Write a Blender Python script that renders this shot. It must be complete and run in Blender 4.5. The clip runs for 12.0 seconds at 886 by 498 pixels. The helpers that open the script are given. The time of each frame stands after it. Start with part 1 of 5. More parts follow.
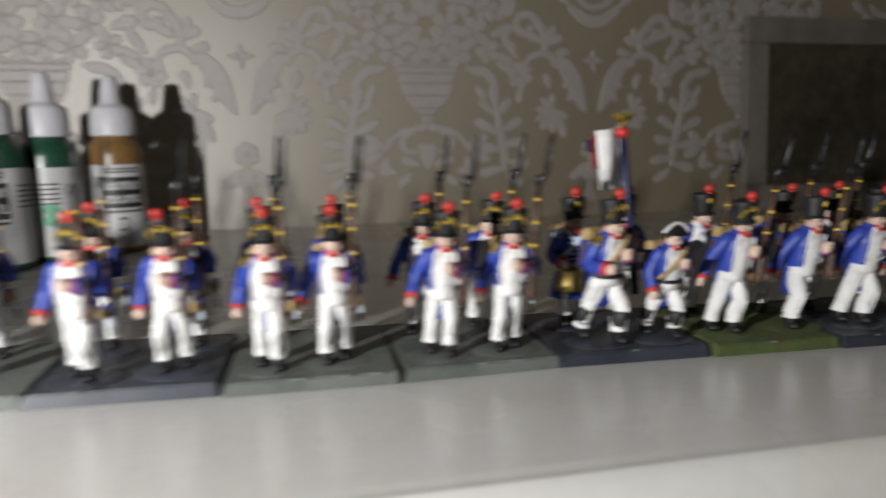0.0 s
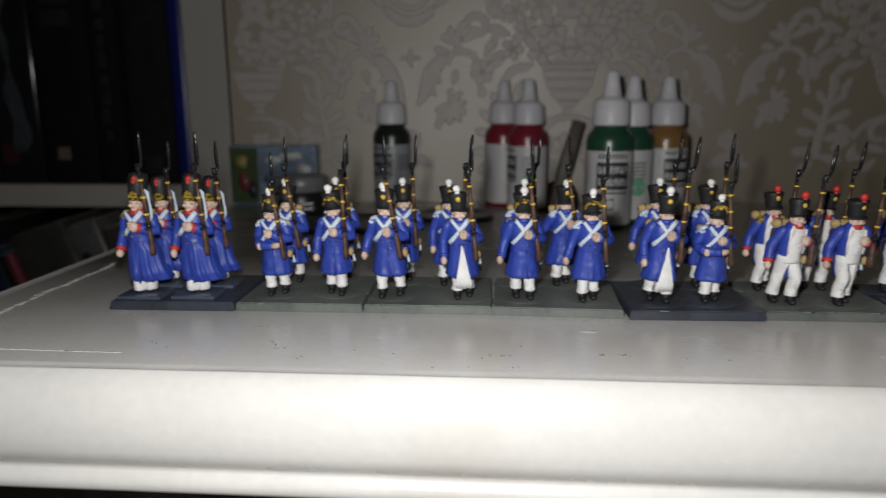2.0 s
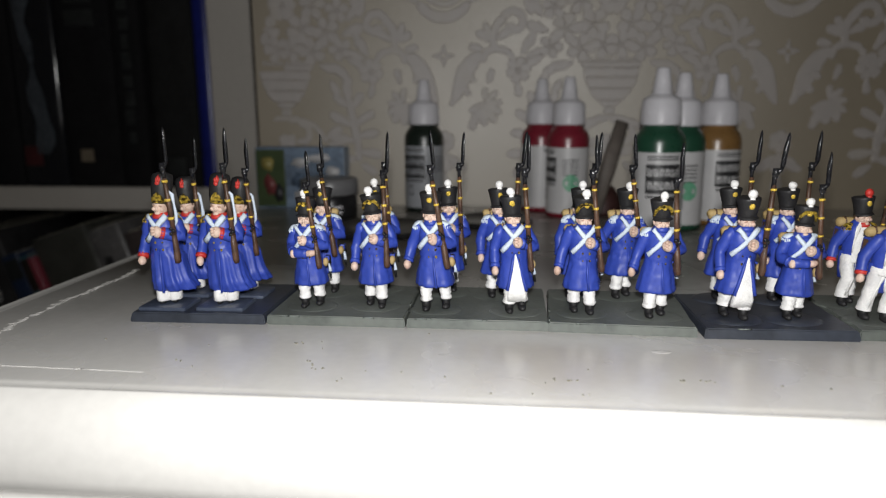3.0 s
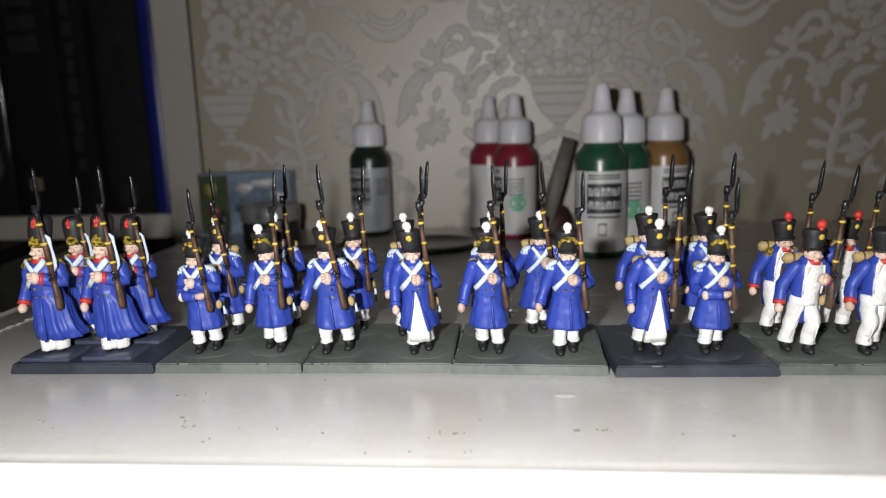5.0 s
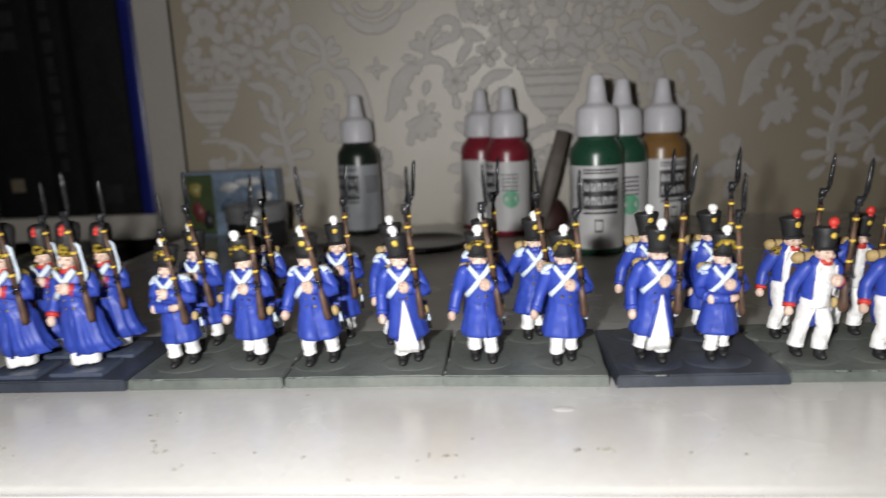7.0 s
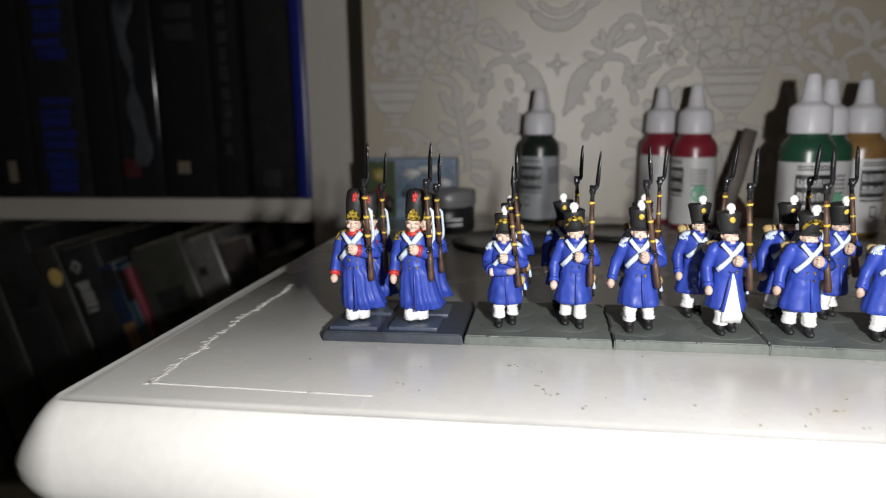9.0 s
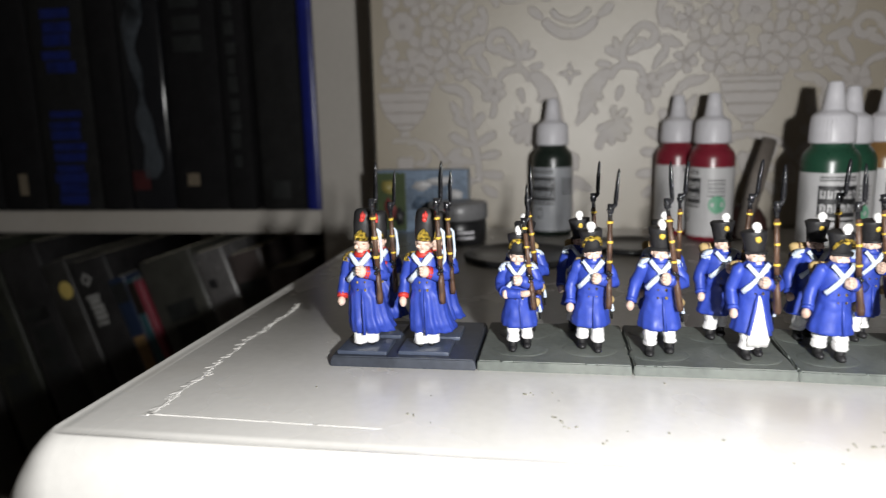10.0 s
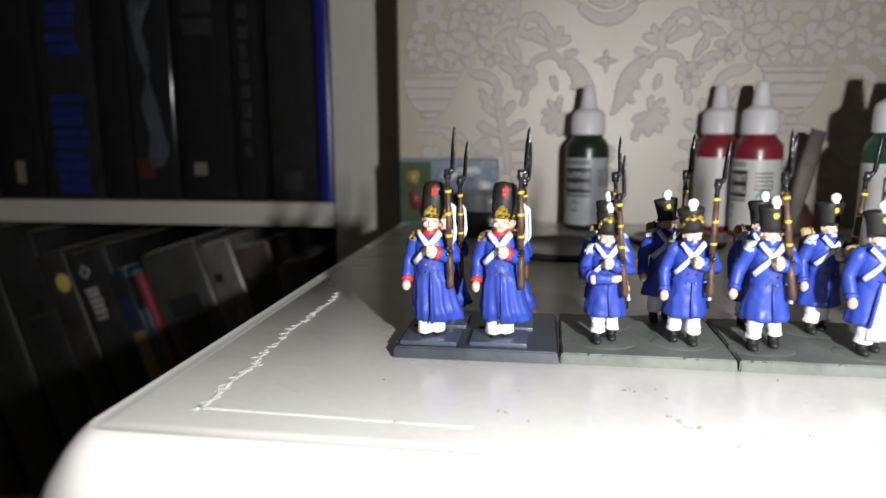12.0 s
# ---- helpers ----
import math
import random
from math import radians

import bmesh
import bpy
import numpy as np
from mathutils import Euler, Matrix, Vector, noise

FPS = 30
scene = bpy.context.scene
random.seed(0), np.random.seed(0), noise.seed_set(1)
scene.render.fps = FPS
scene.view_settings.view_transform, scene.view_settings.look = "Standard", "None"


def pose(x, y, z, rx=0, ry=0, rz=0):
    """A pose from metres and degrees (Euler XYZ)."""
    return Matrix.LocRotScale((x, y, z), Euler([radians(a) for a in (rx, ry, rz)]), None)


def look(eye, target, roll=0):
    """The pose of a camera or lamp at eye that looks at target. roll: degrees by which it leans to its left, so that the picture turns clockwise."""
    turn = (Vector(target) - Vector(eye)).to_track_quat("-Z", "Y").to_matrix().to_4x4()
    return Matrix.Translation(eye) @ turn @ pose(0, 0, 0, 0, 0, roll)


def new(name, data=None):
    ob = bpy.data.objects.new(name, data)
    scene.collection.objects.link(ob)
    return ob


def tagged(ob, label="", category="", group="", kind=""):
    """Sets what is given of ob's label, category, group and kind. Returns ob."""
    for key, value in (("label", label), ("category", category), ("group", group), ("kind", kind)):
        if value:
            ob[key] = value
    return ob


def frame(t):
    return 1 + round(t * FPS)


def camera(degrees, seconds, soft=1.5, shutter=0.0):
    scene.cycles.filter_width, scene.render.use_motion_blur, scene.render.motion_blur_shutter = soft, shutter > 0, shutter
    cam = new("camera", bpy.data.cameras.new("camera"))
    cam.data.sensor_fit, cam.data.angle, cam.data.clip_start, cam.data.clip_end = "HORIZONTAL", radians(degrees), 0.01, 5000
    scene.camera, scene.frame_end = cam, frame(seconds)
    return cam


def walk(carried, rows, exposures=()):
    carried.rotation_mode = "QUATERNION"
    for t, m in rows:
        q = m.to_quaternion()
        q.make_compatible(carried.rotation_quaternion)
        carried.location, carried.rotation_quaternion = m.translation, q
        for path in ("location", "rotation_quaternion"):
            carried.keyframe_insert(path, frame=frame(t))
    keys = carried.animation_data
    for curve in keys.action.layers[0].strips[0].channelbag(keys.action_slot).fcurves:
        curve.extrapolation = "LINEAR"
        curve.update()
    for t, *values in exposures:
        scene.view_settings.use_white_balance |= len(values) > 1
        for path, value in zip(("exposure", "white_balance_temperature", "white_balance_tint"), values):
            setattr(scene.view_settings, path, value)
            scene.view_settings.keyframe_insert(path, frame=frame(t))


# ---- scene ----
cam = camera(66.0, 12.0, soft=1.15, shutter=0.5)
cam.data.dof.use_dof, cam.data.dof.focus_distance, cam.data.dof.aperture_fstop = True, 0.200, 12.0
PATH = [
    (0, (0.31202, -0.14679, 0.05529), (0.73186, 1.77850, -0.28677), -0.64),
    (0.2, (0.29073, -0.15565, 0.05737), (0.62641, 1.78618, -0.28409), -0.63),
    (0.5, (0.24735, -0.16634, 0.06378), (0.42135, 1.78515, -0.33799), -1.29),
    (0.6, (0.23147, -0.17375, 0.06427), (0.34734, 1.77789, -0.35722), -1.09),
    (0.8, (0.20416, -0.18101, 0.06218), (0.19887, 1.77226, -0.36758), -2.08),
    (1, (0.17881, -0.18724, 0.06124), (0.13012, 1.75717, -0.40448), -1.51),
    (1.2, (0.16457, -0.19096, 0.06130), (0.09477, 1.75672, -0.38778), -1.80),
    (1.5, (0.15349, -0.20561, 0.06654), (0.05417, 1.74814, -0.34937), -1.29),
    (2, (0.12900, -0.21107, 0.06697), (-0.01788, 1.73991, -0.34787), -0.29),
    (2.5, (0.12290, -0.19889, 0.06644), (-0.06000, 1.75203, -0.33411), -0.55),
    (2.7, (0.11782, -0.19610, 0.06366), (-0.08049, 1.75292, -0.33881), -0.19),
    (4.3, (0.12655, -0.17023, 0.06746), (-0.09052, 1.78101, -0.31402), -1.59),
    (4.5, (0.13415, -0.17070, 0.06665), (-0.06024, 1.78479, -0.30517), -1.38),
    (5, (0.14336, -0.17568, 0.06819), (-0.03569, 1.78197, -0.30000), -1.78),
    (5.5, (0.13837, -0.17034, 0.06320), (-0.02533, 1.78498, -0.32396), -1.58),
    (6, (0.13988, -0.16506, 0.06558), (-0.00505, 1.79344, -0.31290), -2.07),
    (6.5, (0.14427, -0.15986, 0.06608), (0.00710, 1.79842, -0.31643), -2.30),
    (6.7, (0.14890, -0.15994, 0.06882), (0.00867, 1.79687, -0.32009), -2.46),
    (8.3, (0.08231, -0.19993, 0.06932), (-0.24931, 1.73501, -0.31283), -1.63),
    (8.5, (0.07749, -0.19473, 0.06704), (-0.22489, 1.74737, -0.30288), -0.71),
    (9, (0.06834, -0.18978, 0.06614), (-0.24103, 1.74923, -0.31404), -0.91),
    (9.5, (0.07264, -0.18475, 0.06915), (-0.25614, 1.75334, -0.29926), -1.88),
    (10, (0.06719, -0.18142, 0.06899), (-0.27601, 1.75536, -0.29310), -1.43),
    (10.5, (0.05790, -0.17649, 0.06813), (-0.29759, 1.75819, -0.29335), -1.09),
    (11, (0.05609, -0.16867, 0.06656), (-0.28673, 1.76580, -0.30800), -1.45),
    (11.5, (0.05121, -0.17176, 0.06655), (-0.29922, 1.76272, -0.30088), -1.21),
    (12, (0.04062, -0.16629, 0.05915), (-0.26903, 1.77816, -0.29188), -0.35),
]
LIGHTING = [(0.0, 0.86), (0.5, 0.25), (1.0, -0.62), (1.5, -0.9), (2.0, -0.74), (2.5, -0.46), (4.5, 0.08), (5.5, 0.08), (6.5, 0.26), (8.5, 0.12), (9.5, 0.42), (10.5, 0.72), (12.0, 0.84)]
walk(cam, [(t, look(e, g, r)) for t, e, g, r in PATH], LIGHTING)

# ---- light: a phone torch beside the lens in a dark room ----
world = bpy.data.worlds.new("night")
scene.world = world
world.use_nodes = True
world.node_tree.nodes["Background"].inputs[0].default_value = (0.9, 0.95, 1.0, 1)
world.node_tree.nodes["Background"].inputs[1].default_value = 0.02
torch = bpy.data.lights.new("torch", "POINT")
torch.energy, torch.shadow_soft_size, torch.color = 2.9, 0.0042, (0.995, 0.99, 0.975)
new("torch", torch).location = (0.119, -0.192, 0.079)


# ---- materials ----
def mat(name, color, rough=0.6, var=0.12, scale=300.0, bump=0.1, metal=0.0, spec=0.5, fine=6.0, dirt=None, amount=0.0, coat=0.0, cover=0.52):
    """Painted or moulded surface: colour that varies at two scales, a fine relief, optional stains of another colour."""
    m = bpy.data.materials.new(name)
    m.use_nodes = True
    nt = m.node_tree
    b = nt.nodes["Principled BSDF"]
    b.inputs["Roughness"].default_value, b.inputs["Metallic"].default_value = rough, metal
    b.inputs["Specular IOR Level"].default_value = spec
    b.inputs["Coat Weight"].default_value = coat
    tc = nt.nodes.new("ShaderNodeTexCoord")

    def noise_node(s, detail):
        n = nt.nodes.new("ShaderNodeTexNoise")
        n.inputs["Scale"].default_value, n.inputs["Detail"].default_value = s, detail
        nt.links.new(tc.outputs["Object"], n.inputs["Vector"])
        return n
    big, small = noise_node(scale, 3), noise_node(scale * fine, 4)
    ramp = nt.nodes.new("ShaderNodeMix")
    ramp.data_type = "RGBA"
    ramp.inputs["A"].default_value = (*[c * (1 - var) for c in color], 1)
    ramp.inputs["B"].default_value = (*[min(1, c * (1 + var)) for c in color], 1)
    add = nt.nodes.new("ShaderNodeMath")
    add.operation = "MULTIPLY_ADD"
    add.inputs[1].default_value = 0.5
    nt.links.new(small.outputs["Fac"], add.inputs[0])
    half = nt.nodes.new("ShaderNodeMath")
    half.operation = "MULTIPLY"
    half.inputs[1].default_value = 0.5
    nt.links.new(big.outputs["Fac"], half.inputs[0])
    nt.links.new(half.outputs[0], add.inputs[2])
    spread = nt.nodes.new("ShaderNodeMapRange")
    spread.inputs[1].default_value, spread.inputs[2].default_value = 0.32, 0.68
    nt.links.new(add.outputs[0], spread.inputs[0])
    nt.links.new(spread.outputs[0], ramp.inputs["Factor"])
    out = ramp.outputs["Result"]
    if dirt:
        st = noise_node(scale * 0.37, 6)
        cut = nt.nodes.new("ShaderNodeMapRange")
        cut.inputs[1].default_value, cut.inputs[2].default_value = cover, cover + 0.14
        cut.inputs[4].default_value = amount
        nt.links.new(st.outputs["Fac"], cut.inputs[0])
        mx = nt.nodes.new("ShaderNodeMix")
        mx.data_type = "RGBA"
        mx.inputs["B"].default_value = (*dirt, 1)
        nt.links.new(cut.outputs[0], mx.inputs["Factor"])
        nt.links.new(out, mx.inputs["A"])
        out = mx.outputs["Result"]
    nt.links.new(out, b.inputs["Base Color"])
    rr = nt.nodes.new("ShaderNodeMapRange")
    rr.inputs[3].default_value, rr.inputs[4].default_value = max(0.04, rough - 0.08), min(1, rough + 0.1)
    nt.links.new(big.outputs["Fac"], rr.inputs[0])
    nt.links.new(rr.outputs[0], b.inputs["Roughness"])
    if bump:
        bp = nt.nodes.new("ShaderNodeBump")
        bp.inputs["Strength"].default_value, bp.inputs["Distance"].default_value = bump, 0.0004
        nt.links.new(small.outputs["Fac"], bp.inputs["Height"])
        nt.links.new(bp.outputs[0], b.inputs["Normal"])
    return m


# painted miniatures
M_BLUE = mat("blue_coat_paint", (0.027, 0.055, 0.335), 0.46, 0.16, 130, 0.12, dirt=(0.018, 0.037, 0.23), amount=0.5)
M_WHITE = mat("white_uniform_paint", (0.80, 0.79, 0.775), 0.6, 0.12, 420, 0.7, dirt=(0.42, 0.43, 0.46), amount=0.6)
M_BELT = mat("pale_belt_paint", (0.57, 0.65, 0.75), 0.55, 0.12, 900, 0.4, dirt=(0.24, 0.30, 0.52), amount=0.55, cover=0.58)
M_SKIN = mat("flesh_paint", (0.67, 0.50, 0.41), 0.55, 0.16, 500, 0.5, dirt=(0.36, 0.20, 0.14), amount=0.5)
M_BLACK = mat("black_paint", (0.016, 0.0155, 0.0165), 0.5, 0.3, 300, 0.25, spec=0.4)
M_RED = mat("red_facing_paint", (0.50, 0.034, 0.026), 0.5, 0.25, 400, 0.2)
M_GOLD = mat("gold_paint", (0.78, 0.50, 0.07), 0.3, 0.45, 2600, 1.0, metal=0.4, dirt=(0.02, 0.014, 0.008), amount=0.95, cover=0.46)
M_STEEL = mat("dark_steel_paint", (0.012, 0.012, 0.014), 0.2, 0.5, 500, 0.55, spec=0.55, fine=2.5)
M_WOOD = mat("musket_wood_paint", (0.088, 0.046, 0.028), 0.4, 0.4, 500, 0.4, dirt=(0.03, 0.017, 0.012), amount=0.7)
M_TAN = mat("tan_bedroll_paint", (0.42, 0.30, 0.13), 0.7, 0.2, 350, 0.4)
M_HIDE = mat("brown_hide_paint", (0.085, 0.045, 0.025), 0.6, 0.3, 400, 0.4)
M_BRASS = mat("brass_drum_paint", (0.45, 0.33, 0.10), 0.35, 0.2, 400, 0.2, metal=0.6)
M_WASH = mat("brown_flesh_wash", (0.42, 0.26, 0.20), 0.6, 0.2, 500, 0.3)
M_NAVY = mat("navy_staff_paint", (0.020, 0.022, 0.075), 0.45, 0.2, 400, 0.2)
M_BADGE = mat("yellow_badge_paint", (0.72, 0.50, 0.07), 0.35, 0.3, 900, 0.6, metal=0.2)
FIG = [M_BLUE, M_WHITE, M_BELT, M_SKIN, M_BLACK, M_RED, M_GOLD, M_STEEL, M_WOOD, M_TAN, M_HIDE, M_BRASS, M_WASH, M_NAVY, M_BADGE]
BLUE, WHITE, BELT, SKIN, BLACK, RED, GOLD, STEEL, WOOD, TAN, HIDE, BRASS, WASH, NAVY, BADGE = range(15)

M_BASE_G = mat("grey_green_base_paint", (0.102, 0.114, 0.103), 0.5, 0.22, 90, 0.22, dirt=(0.165, 0.175, 0.158), amount=0.5)
M_BASE_N = mat("dark_navy_base", (0.031, 0.036, 0.048), 0.42, 0.3, 90, 0.12, dirt=(0.045, 0.053, 0.072), amount=0.5)
M_BASE_M = mat("mossy_green_base_flock", (0.075, 0.105, 0.030), 0.9, 0.5, 500, 1.0, dirt=(0.10, 0.09, 0.03), amount=0.6)

M_TABLE = mat("cream_white_gloss_paint", (0.69, 0.675, 0.645), 0.25, 0.05, 34, 0.05, fine=10, dirt=(0.56, 0.51, 0.45), amount=0.55)
M_CHIP = mat("raw_chipped_paint_edge", (0.76, 0.745, 0.71), 0.6, 0.14, 500, 0.6)
M_GRIT = mat("dark_paint_grit", (0.20, 0.19, 0.15), 0.8, 0.4, 900, 0.5)
M_PAPER = mat("beige_wallpaper", (0.245, 0.198, 0.128), 0.51, 0.08, 9, 0.35, fine=90, spec=1.0, dirt=(0.20, 0.16, 0.10), amount=0.4)
M_PRINT = mat("raised_pale_print", (0.362, 0.330, 0.310), 0.54, 0.09, 120, 0.5, fine=9, spec=1.0, dirt=(0.37, 0.335, 0.29), amount=0.6)
M_PAPER.node_tree.nodes["Principled BSDF"].inputs["IOR"].default_value = 1.9
M_PRINT.node_tree.nodes["Principled BSDF"].inputs["IOR"].default_value = 1.6
M_STILE = mat("pale_painted_board", (0.50, 0.47, 0.43), 0.55, 0.06, 12, 0.2, fine=20, dirt=(0.42, 0.38, 0.32), amount=0.4)
M_NEARBLACK = mat("near_black_brown", (0.028, 0.022, 0.016), 0.5, 0.35, 30, 0.3)
M_ROOM = mat("dim_room_plaster", (0.72, 0.70, 0.66), 0.8, 0.06, 4, 0.2)
M_FLOOR = mat("brown_floor_boards", (0.12, 0.075, 0.045), 0.5, 0.25, 6, 0.2)
M_CAP = mat("white_bottle_plastic", (0.60, 0.59, 0.62), 0.38, 0.04, 90, 0.1)
M_LABEL = mat("white_bottle_label", (0.52, 0.515, 0.52), 0.4, 0.06, 140, 0.15)
M_INK = mat("black_label_print", (0.02, 0.02, 0.022), 0.45, 0.2, 300, 0.1)
M_GREENDOT = mat("green_label_print", (0.13, 0.37, 0.23), 0.45, 0.15, 300, 0.1)
M_PGREEN = mat("deep_green_paint_fill", (0.016, 0.062, 0.036), 0.28, 0.1, 120, 0.0)
M_PRED = mat("crimson_paint_fill", (0.18, 0.015, 0.028), 0.28, 0.1, 120, 0.0)
M_PBLACK = mat("black_green_paint_fill", (0.012, 0.018, 0.014), 0.28, 0.1, 120, 0.0)
M_POCHRE = mat("ochre_paint_fill", (0.21, 0.115, 0.04), 0.28, 0.1, 120, 0.0)
M_JAR = mat("black_jar_plastic", (0.012, 0.012, 0.013), 0.3, 0.2, 100, 0.1)
M_JARLID = mat("grey_jar_lid", (0.17, 0.17, 0.175), 0.35, 0.15, 100, 0.1)
M_PAGES = mat("book_page_edges", (0.50, 0.46, 0.36), 0.8, 0.15, 400, 0.3)


# ---- mesh helpers ----
def part(name, bm, material, parent, label=""):
    """Links a bmesh as one mesh object under a thing or a part (or on its own)."""
    me = bpy.data.meshes.new(name)
    bm.normal_update()
    bm.to_mesh(me)
    bm.free()
    for m in (material if isinstance(material, list) else [material]):
        me.materials.append(m)
    ob = new(name, me)
    ob.parent = parent
    if label:
        tagged(ob, label)
    return ob


def thing(name, at, label, category, group="", kind="", turn=0.0):
    ob = new(name)
    ob.empty_display_size = 0.01
    ob.matrix_basis = pose(*at, 0, 0, turn)
    return tagged(ob, label, category, group, kind)


def smooth(bm, sharp=35):
    for f in bm.faces:
        f.smooth = True
    for e in bm.edges:
        if len(e.link_faces) == 2 and e.calc_face_angle(0) > radians(sharp):
            e.smooth = False


def box(bm, lo, hi, mi=0, bevel=0.0, segs=2):
    """An axis-aligned block, its edges rounded off."""
    made = bmesh.ops.create_cube(bm, size=1)["verts"]
    for v in made:
        v.co = Vector([(a + b) / 2 + c * (b - a) for a, b, c in zip(lo, hi, v.co)])
    faces = {f for v in made for f in v.link_faces}
    for f in faces:
        f.material_index = mi
    if bevel:
        edges = list({e for v in made for e in v.link_edges})
        bmesh.ops.bevel(bm, geom=edges, offset=bevel, segments=segs, affect="EDGES", profile=0.6)
    return made


def rings(bm, loops, mi=0, cap=True, closed=True):
    """Skins a row of loops of points."""
    made = [[bm.verts.new(p) for p in loop] for loop in loops]
    n = len(made[0])
    faces = []
    for a, b in zip(made, made[1:]):
        for i in range(n if closed else n - 1):
            j = (i + 1) % n
            faces.append(bm.faces.new((a[i], a[j], b[j], b[i])))
    if cap:
        faces.append(bm.faces.new(list(reversed(made[0]))))
        faces.append(bm.faces.new(made[-1]))
    for f in faces:
        f.material_index, f.smooth = mi, True
    return faces


def ellipse(c, rx, ry, n=12, fold=0.0, k=7, phase=0.0):
    out = []
    for i in range(n):
        a = 2 * math.pi * i / n
        s = 1 + fold * (0.7 * math.cos(k * a + phase) + 0.5 * math.cos((2 * k + 1) * a + 1.7 * phase))
        out.append(Vector((c[0] + rx * s * math.cos(a), c[1] + ry * s * math.sin(a), c[2])))
    return out


def stack(bm, rows, mi=0, n=12, cap=True):
    """Upright turned or lofted body; rows of (x, y, z, rx, ry)."""
    return rings(bm, [ellipse(r[:3], r[3], r[4], n) for r in rows], mi, cap)


def tube(bm, pts, radii, mi=0, n=8, flat=1.0, up=(0, 1, 0)):
    """A limb along points; flat squeezes it along up."""
    pts = [Vector(p) for p in pts]
    loops = []
    for i, p in enumerate(pts):
        d = (pts[min(i + 1, len(pts) - 1)] - pts[max(i - 1, 0)]).normalized()
        u = Vector(up)
        s = d.cross(u)
        if s.length < 1e-4:
            s = d.cross(Vector((1, 0, 0)))
        s.normalize()
        w = s.cross(d)
        loops.append([p + radii[i] * (s * math.cos(a) + w * math.sin(a) * flat) for a in [2 * math.pi * k / n for k in range(n)]])
    return rings(bm, loops, mi)


def ball(bm, c, r, mi=0, n=10, m=6):
    rx, ry, rz = r if isinstance(r, tuple) else (r, r, r)
    loops = []
    for j in range(m + 1):
        a = math.pi * (j + 0.12) / (m + 0.24)
        loops.append(ellipse((c[0], c[1], c[2] - rz * math.cos(a)), rx * math.sin(a), ry * math.sin(a), n))
    return rings(bm, loops, mi)


# ---- room shell ----
def slab(name, lo, hi, material, label, bevel=0.0):
    bm = bmesh.new()
    box(bm, lo, hi, 0, bevel)
    ob = part(name, bm, material, None)
    return tagged(ob, label, "wall" if "wall" in name else name.split("_")[0], kind="structure")


WALL_Y, WALL_L, FLOOR_Z = 0.268, -0.056, -0.80
wall_back = slab("wall_north", (WALL_L, WALL_Y, FLOOR_Z), (2.2, 0.42, 1.7), M_PAPER, "beige wallpapered wall with pale raised floral pattern")
slab("wall_alcove", (-1.6, 0.72, FLOOR_Z), (WALL_L, 0.80, 1.7), M_ROOM, "plain plaster wall behind the bookcase")
slab("wall_west", (-1.7, -2.6, FLOOR_Z), (-1.6, 0.80, 1.7), M_ROOM, "plain dim side wall of the room")
slab("wall_east", (2.2, -2.6, FLOOR_Z), (2.3, 0.42, 1.7), M_ROOM, "plain dim side wall of the room")
slab("wall_south", (-1.7, -2.7, FLOOR_Z), (2.3, -2.6, 1.7), M_ROOM, "plain dim wall behind the viewer")
slab("floor", (-1.7, -2.7, FLOOR_Z - 0.05), (2.3, 0.80, FLOOR_Z), M_FLOOR, "brown boarded floor in the dark")
slab("ceiling", (-1.7, -2.7, 1.7), (2.3, 0.80, 1.75), M_ROOM, "plain plaster ceiling in the dark")


# A dark strip is put here as the wall edge's shadow on the stile.
tagged(slab("trim_wall_edge", (WALL_L - 0.0014, WALL_Y - 0.001, FLOOR_Z), (WALL_L, WALL_Y + 0.004, 1.7), M_NEARBLACK, "dark strip standing in for the shadow line beside the papered wall"), category="trim")


